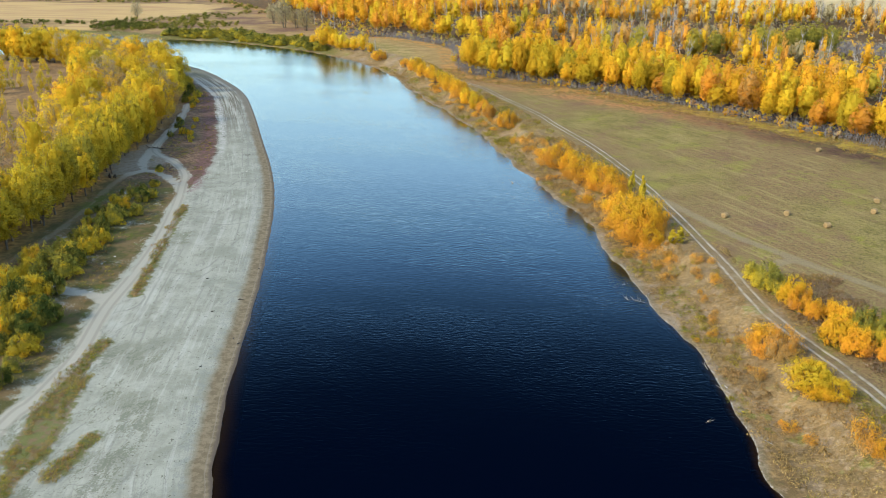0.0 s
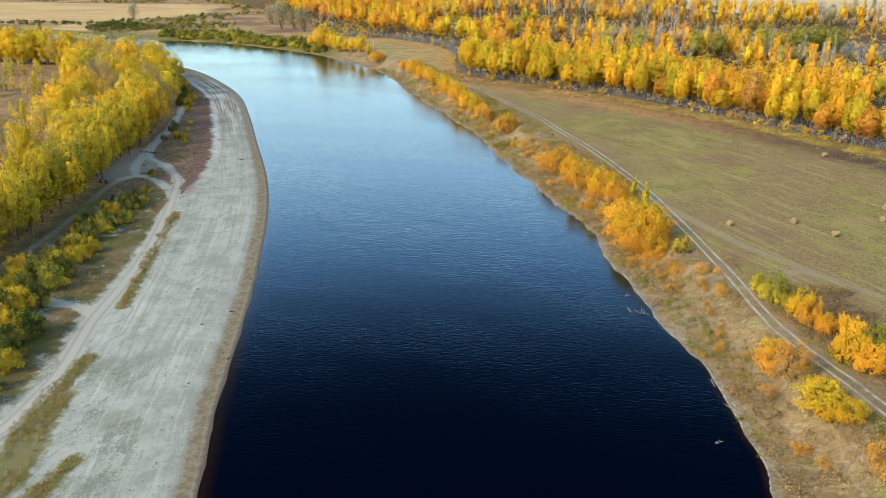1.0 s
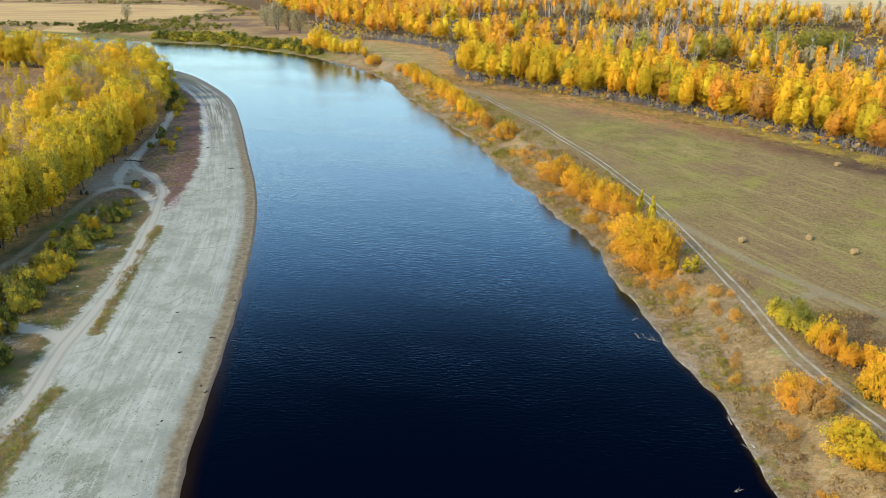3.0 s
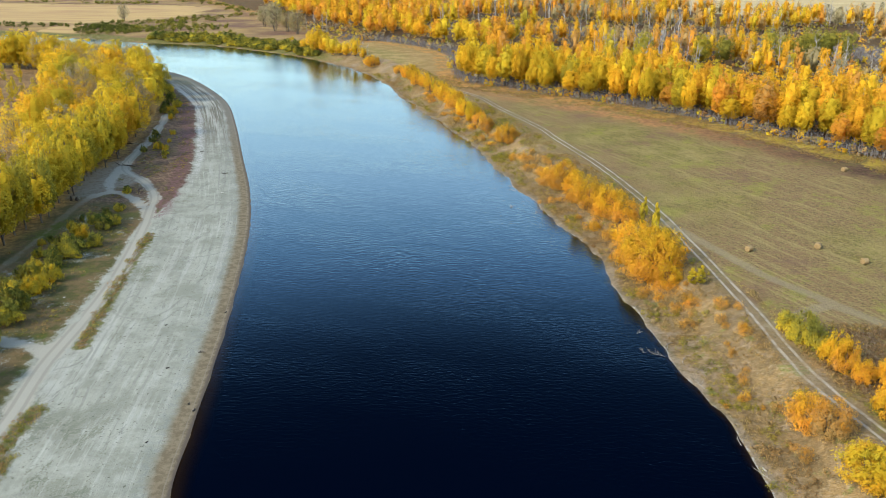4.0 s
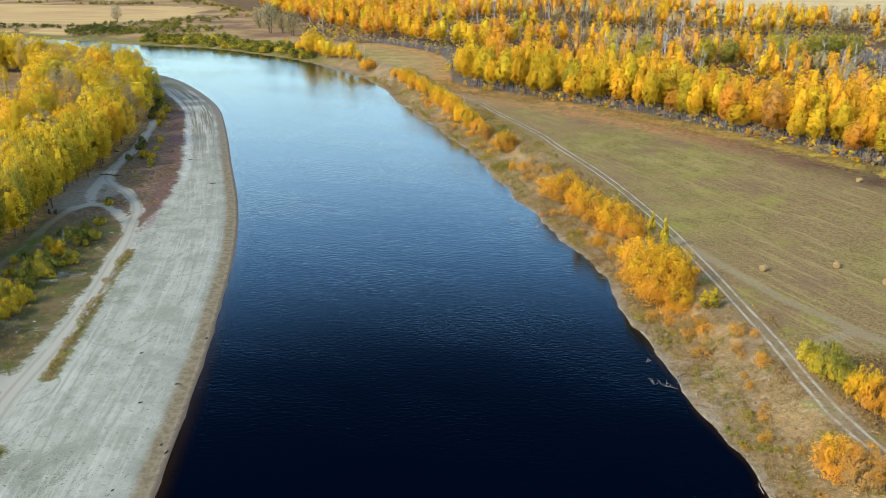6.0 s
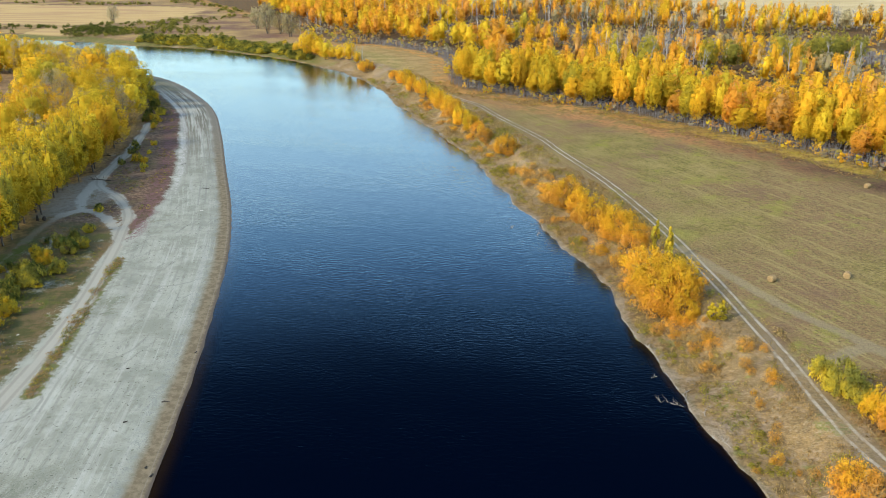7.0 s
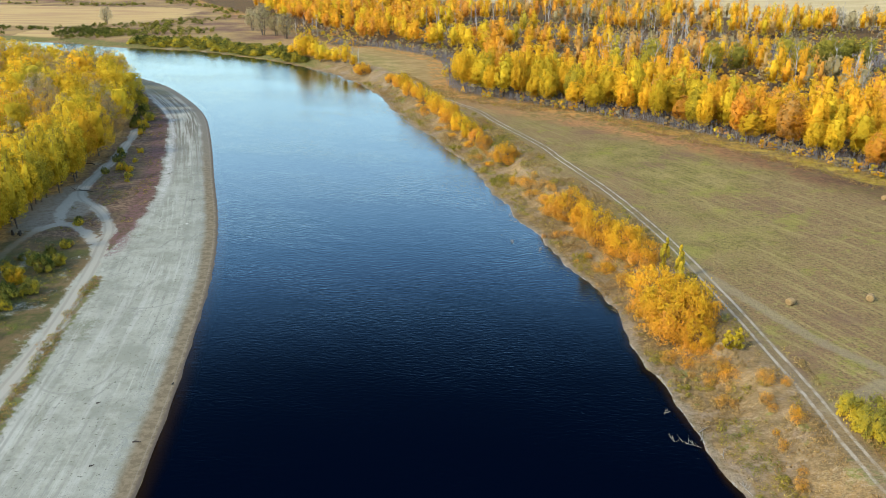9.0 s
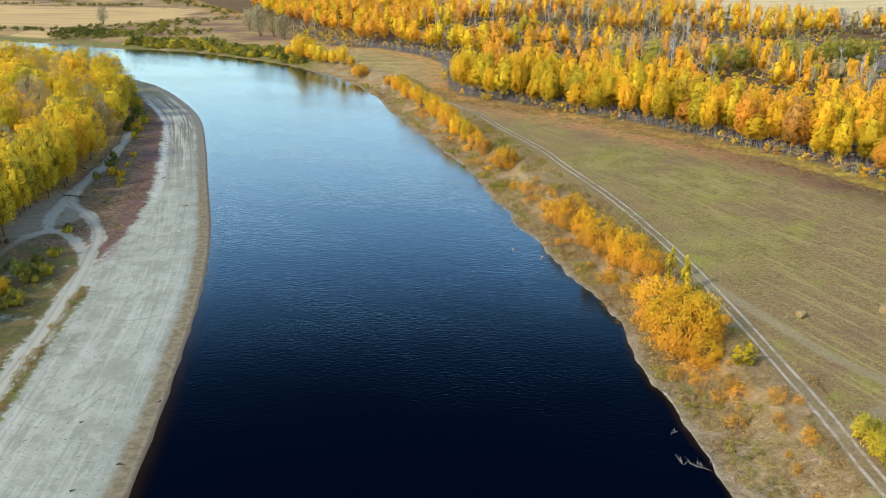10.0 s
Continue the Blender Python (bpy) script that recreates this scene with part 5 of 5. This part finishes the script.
# ---- pools in the wood ----
for a, b, p, q in PONDS:
    n = 40
    ang = np.arange(n) / n * 2 * np.pi
    rad = 1 + 0.16 * np.sin(3 * ang + a) + 0.1 * np.sin(7 * ang + b)
    z = spot(a, b) + 0.35
    outer = np.stack([a + p * rad * np.cos(ang), b + q * rad * np.sin(ang), np.full(n, z)], 1)
    inner = np.stack([a + 0.02 * p * np.cos(ang), b + 0.02 * q * np.sin(ang), np.full(n, z)], 1)
    k = np.arange(n)
    ob = new("pond", mesh_of("pond", np.vstack([outer, inner]), np.stack([k, (k + 1) % n, n + (k + 1) % n, n + k], 1), [POND]))
    tagged(ob, "small still pool among the birches", "pond", kind="structure")

# ---- hay bales ----
def hay_bale(x, y, turn, size=0.86):
    rng = np.random.default_rng(int(x * 7 + y))
    n, rows = 28, [(-0.66, 0.0), (-0.68, 0.30), (-0.67, 0.58), (-0.62, 0.70), (-0.5, 0.745), (-0.25, 0.75), (0, 0.76), (0.25, 0.75), (0.5, 0.745), (0.62, 0.70), (0.67, 0.58), (0.68, 0.30), (0.66, 0.0)]
    ang = np.arange(n) / n * 2 * np.pi
    v = []
    for w, r in rows:
        rr = r * (1 + 0.035 * rng.normal(0, 1, n)) + 0.0
        h = rr * np.sin(ang)
        v.append(np.stack([np.full(n, w) + 0.02 * rng.normal(0, 1, n), rr * np.cos(ang), np.maximum(h * 0.95, -0.66)], 1))
    v = np.vstack(v) * size
    v[:, 2] += 0.63 * size
    i, k = np.meshgrid(np.arange(len(rows) - 1), np.arange(n), indexing="ij")
    q = np.stack([i * n + k, i * n + (k + 1) % n, (i + 1) * n + (k + 1) % n, (i + 1) * n + k], -1).reshape(-1, 4)
    ends = np.isin(i.ravel(), (0, 1, len(rows) - 3, len(rows) - 2))
    ob = new("hay_bale", mesh_of("hay_bale", v, q, [HAY, HAY_END], (), ends.astype(int), True))
    ob.matrix_basis = pose(x, y, spot(x, y) - 0.03, 0, 0, turn)
    return tagged(ob, "weathered round hay bale lying on the mown meadow", "hay bale", "hay bales on the meadow")


for x, y, turn in ((61, 163.6, 30), (75.1, 165.2, 55), (80.4, 157.3, 10), (105.7, 219.4, 20), (99.2, 174, 70), (94.8, 166.5, 40)):
    hay_bale(x, y, turn)

# ---- driftwood, snags and litter ----
def branch(seed, length, thick, forks, flat=1.0):
    rng = np.random.default_rng(seed)
    t = np.linspace(0, 1, 6)
    line = np.stack([(t - 0.5) * length, 0.08 * length * np.sin(3 * t + seed) * rng.uniform(0.4, 1), thick * 0.8 + 0.06 * length * flat * t * (1 - t)], 1)
    out = [tube(line, thick * np.array([1, 0.95, 0.85, 0.7, 0.5, 0.2]), 6)]
    for k in range(forks):
        i = rng.integers(1, 5)
        a = line[i]
        d = np.array([rng.uniform(0.1, 0.5), rng.uniform(-0.5, 0.5), rng.uniform(0.05, 0.4) * flat]) * length * 0.7
        out.append(tube([a, a + 0.5 * d + rng.normal(0, 0.03, 3), a + d], thick * np.array([0.5, 0.35, 0.1]), 4))
    return join(out)


def lay(name, seed, x, y, turn, length, thick, forks, mat, label, category, flat=1.0, z=None):
    ob = new(name, mesh_of(name, *branch(seed, length, thick, forks, flat), [mat], smooth=True))
    ob.matrix_basis = pose(x, y, (spot(x, y) if z is None else z) - 0.04, 0, 0, turn)
    return tagged(ob, label, category)


for i, (x, y, turn, n) in enumerate(((35.5, 131, 150, 3.2), (34.2, 138.5, 40, 1.6), (33.6, 132.2, 100, 1.8), (24, 200, 70, 2.6), (20, 222, 20, 3), (18.5, 204.5, 100, 2.2), (36.2, 93, 10, 1.4), (20, 218, 130, 2.2))):
    lay("snag", 500 + i, x, y, turn, n * 1.05, 0.045, 12, DRIFT, "bleached branched snag lying in the river", "snag", 0.9, -0.05)
for i, (x, y, turn, n) in enumerate(((39.5, 122, 100, 3.5), (40.6, 108, 80, 3), (41, 101, 120, 4), (41.4, 95, 60, 2.5), (42.3, 88, 130, 3.5), (35.7, 148, 110, 2.8), (37.6, 133, 60, 3), (26.5, 205, 120, 3), (21.3, 226, 100, 3.5),
                                     (16, 247, 130, 4), (-15, 353, 120, 6), (-13, 346, 100, 5), (-18, 362, 130, 6), (-10, 336, 110, 5), (38.8, 134.5, 30, 4), (39.2, 129, 75, 3.2))):
    lay("driftwood", 520 + i, x, y, turn, n * 0.8, 0.065, 5, DRIFT, "bleached driftwood branch on the muddy shore", "driftwood", 0.7)
for i, (x, y, turn, n) in enumerate(((-36.6, 131.3, 10, 1.5), (-40.3, 126, 40, .8), (-33.2, 115, 80, 1.1), (-71, 255, 20, 1.6), (-58.3, 232, 5, 2.2), (-37, 107, 60, .6), (-34.3, 116.5, 100, .8), (-45, 140, 30, .7), (-36.5, 146, 80, .9))):
    lay("charred_log", 560 + i, x, y, turn, n * 0.75, 0.11, 4, CHAR, "short dark sodden log on the sand", "log", 0.6)
for i, (x, y, turn, n) in enumerate(((-87.5, 237, 170, 6), (-96, 262, 160, 4))):
    lay("fallen_branch", 575 + i, x, y, turn, n, 0.12, 7, CHAR, "fallen dark branch beside the dirt track", "branch")
for x, y, turn in ((-54.6, 214.5, 5), (-66.5, 150, 30), (-67.5, 146, 80), (-64.5, 133, 10), (41.5, 101.8, 110)):
    b = bmesh.new()
    bmesh.ops.create_cube(b, size=1.0)
    bmesh.ops.scale(b, vec=(0.8 if x > -55 else 0.45, 0.22, 0.09), verts=b.verts)
    bmesh.ops.bevel(b, geom=b.edges, offset=0.02, segments=1, affect="EDGES")
    for q in b.verts:
        q.co.z += 0.03 * math.sin(4 * q.co.x)
    me = bpy.data.meshes.new("plank")
    b.to_mesh(me)
    b.free()
    me.materials.append(PALE)
    ob = new("plank", me)
    ob.matrix_basis = pose(x, y, spot(x, y) + 0.05, 0, 0, turn)
    tagged(ob, "pale washed-up plank lying on the bank", "plank")
for x, y, n, tall in ((-87.7, 204, 5, 1.5), (-96.7, 257.6, 4, 1.4)):
    rng = np.random.default_rng(int(y))
    snags = []
    for k in range(n):
        a, b = rng.normal(0, 0.45, 2), rng.normal(0, 0.12, 2)
        zz = tall * rng.uniform(0.45, 1.0) * np.array([-0.1, 0.3, 0.65, 0.97, 1.0])
        snags.append(tube(np.stack([a[0] + b[0] * zz, a[1] + b[1] * zz, zz], 1), 0.2 * np.array([1.35, 1.05, 1, 0.95, 0.05]), 7))
    ob = new("tree_stump", mesh_of("tree_stump", *join(snags), [CHAR], smooth=True))
    ob.matrix_basis = pose(x, y, spot(x, y))
    tagged(ob, "dark cut stump of a many-stemmed tree beside the track", "stump")
# wind-thrown birches in the wood
for i, (x, y, turn, n) in enumerate(((142, 470, 25, 11), (88, 402, 55, 12), (15, 540, 40, 12), (120, 330, 60, 9))):
    lay("fallen_birch", 590 + i, x, y, turn, n, 0.2, 5, BIRCH, "wind-thrown white birch trunk in the wood", "fallen tree", 2.5)
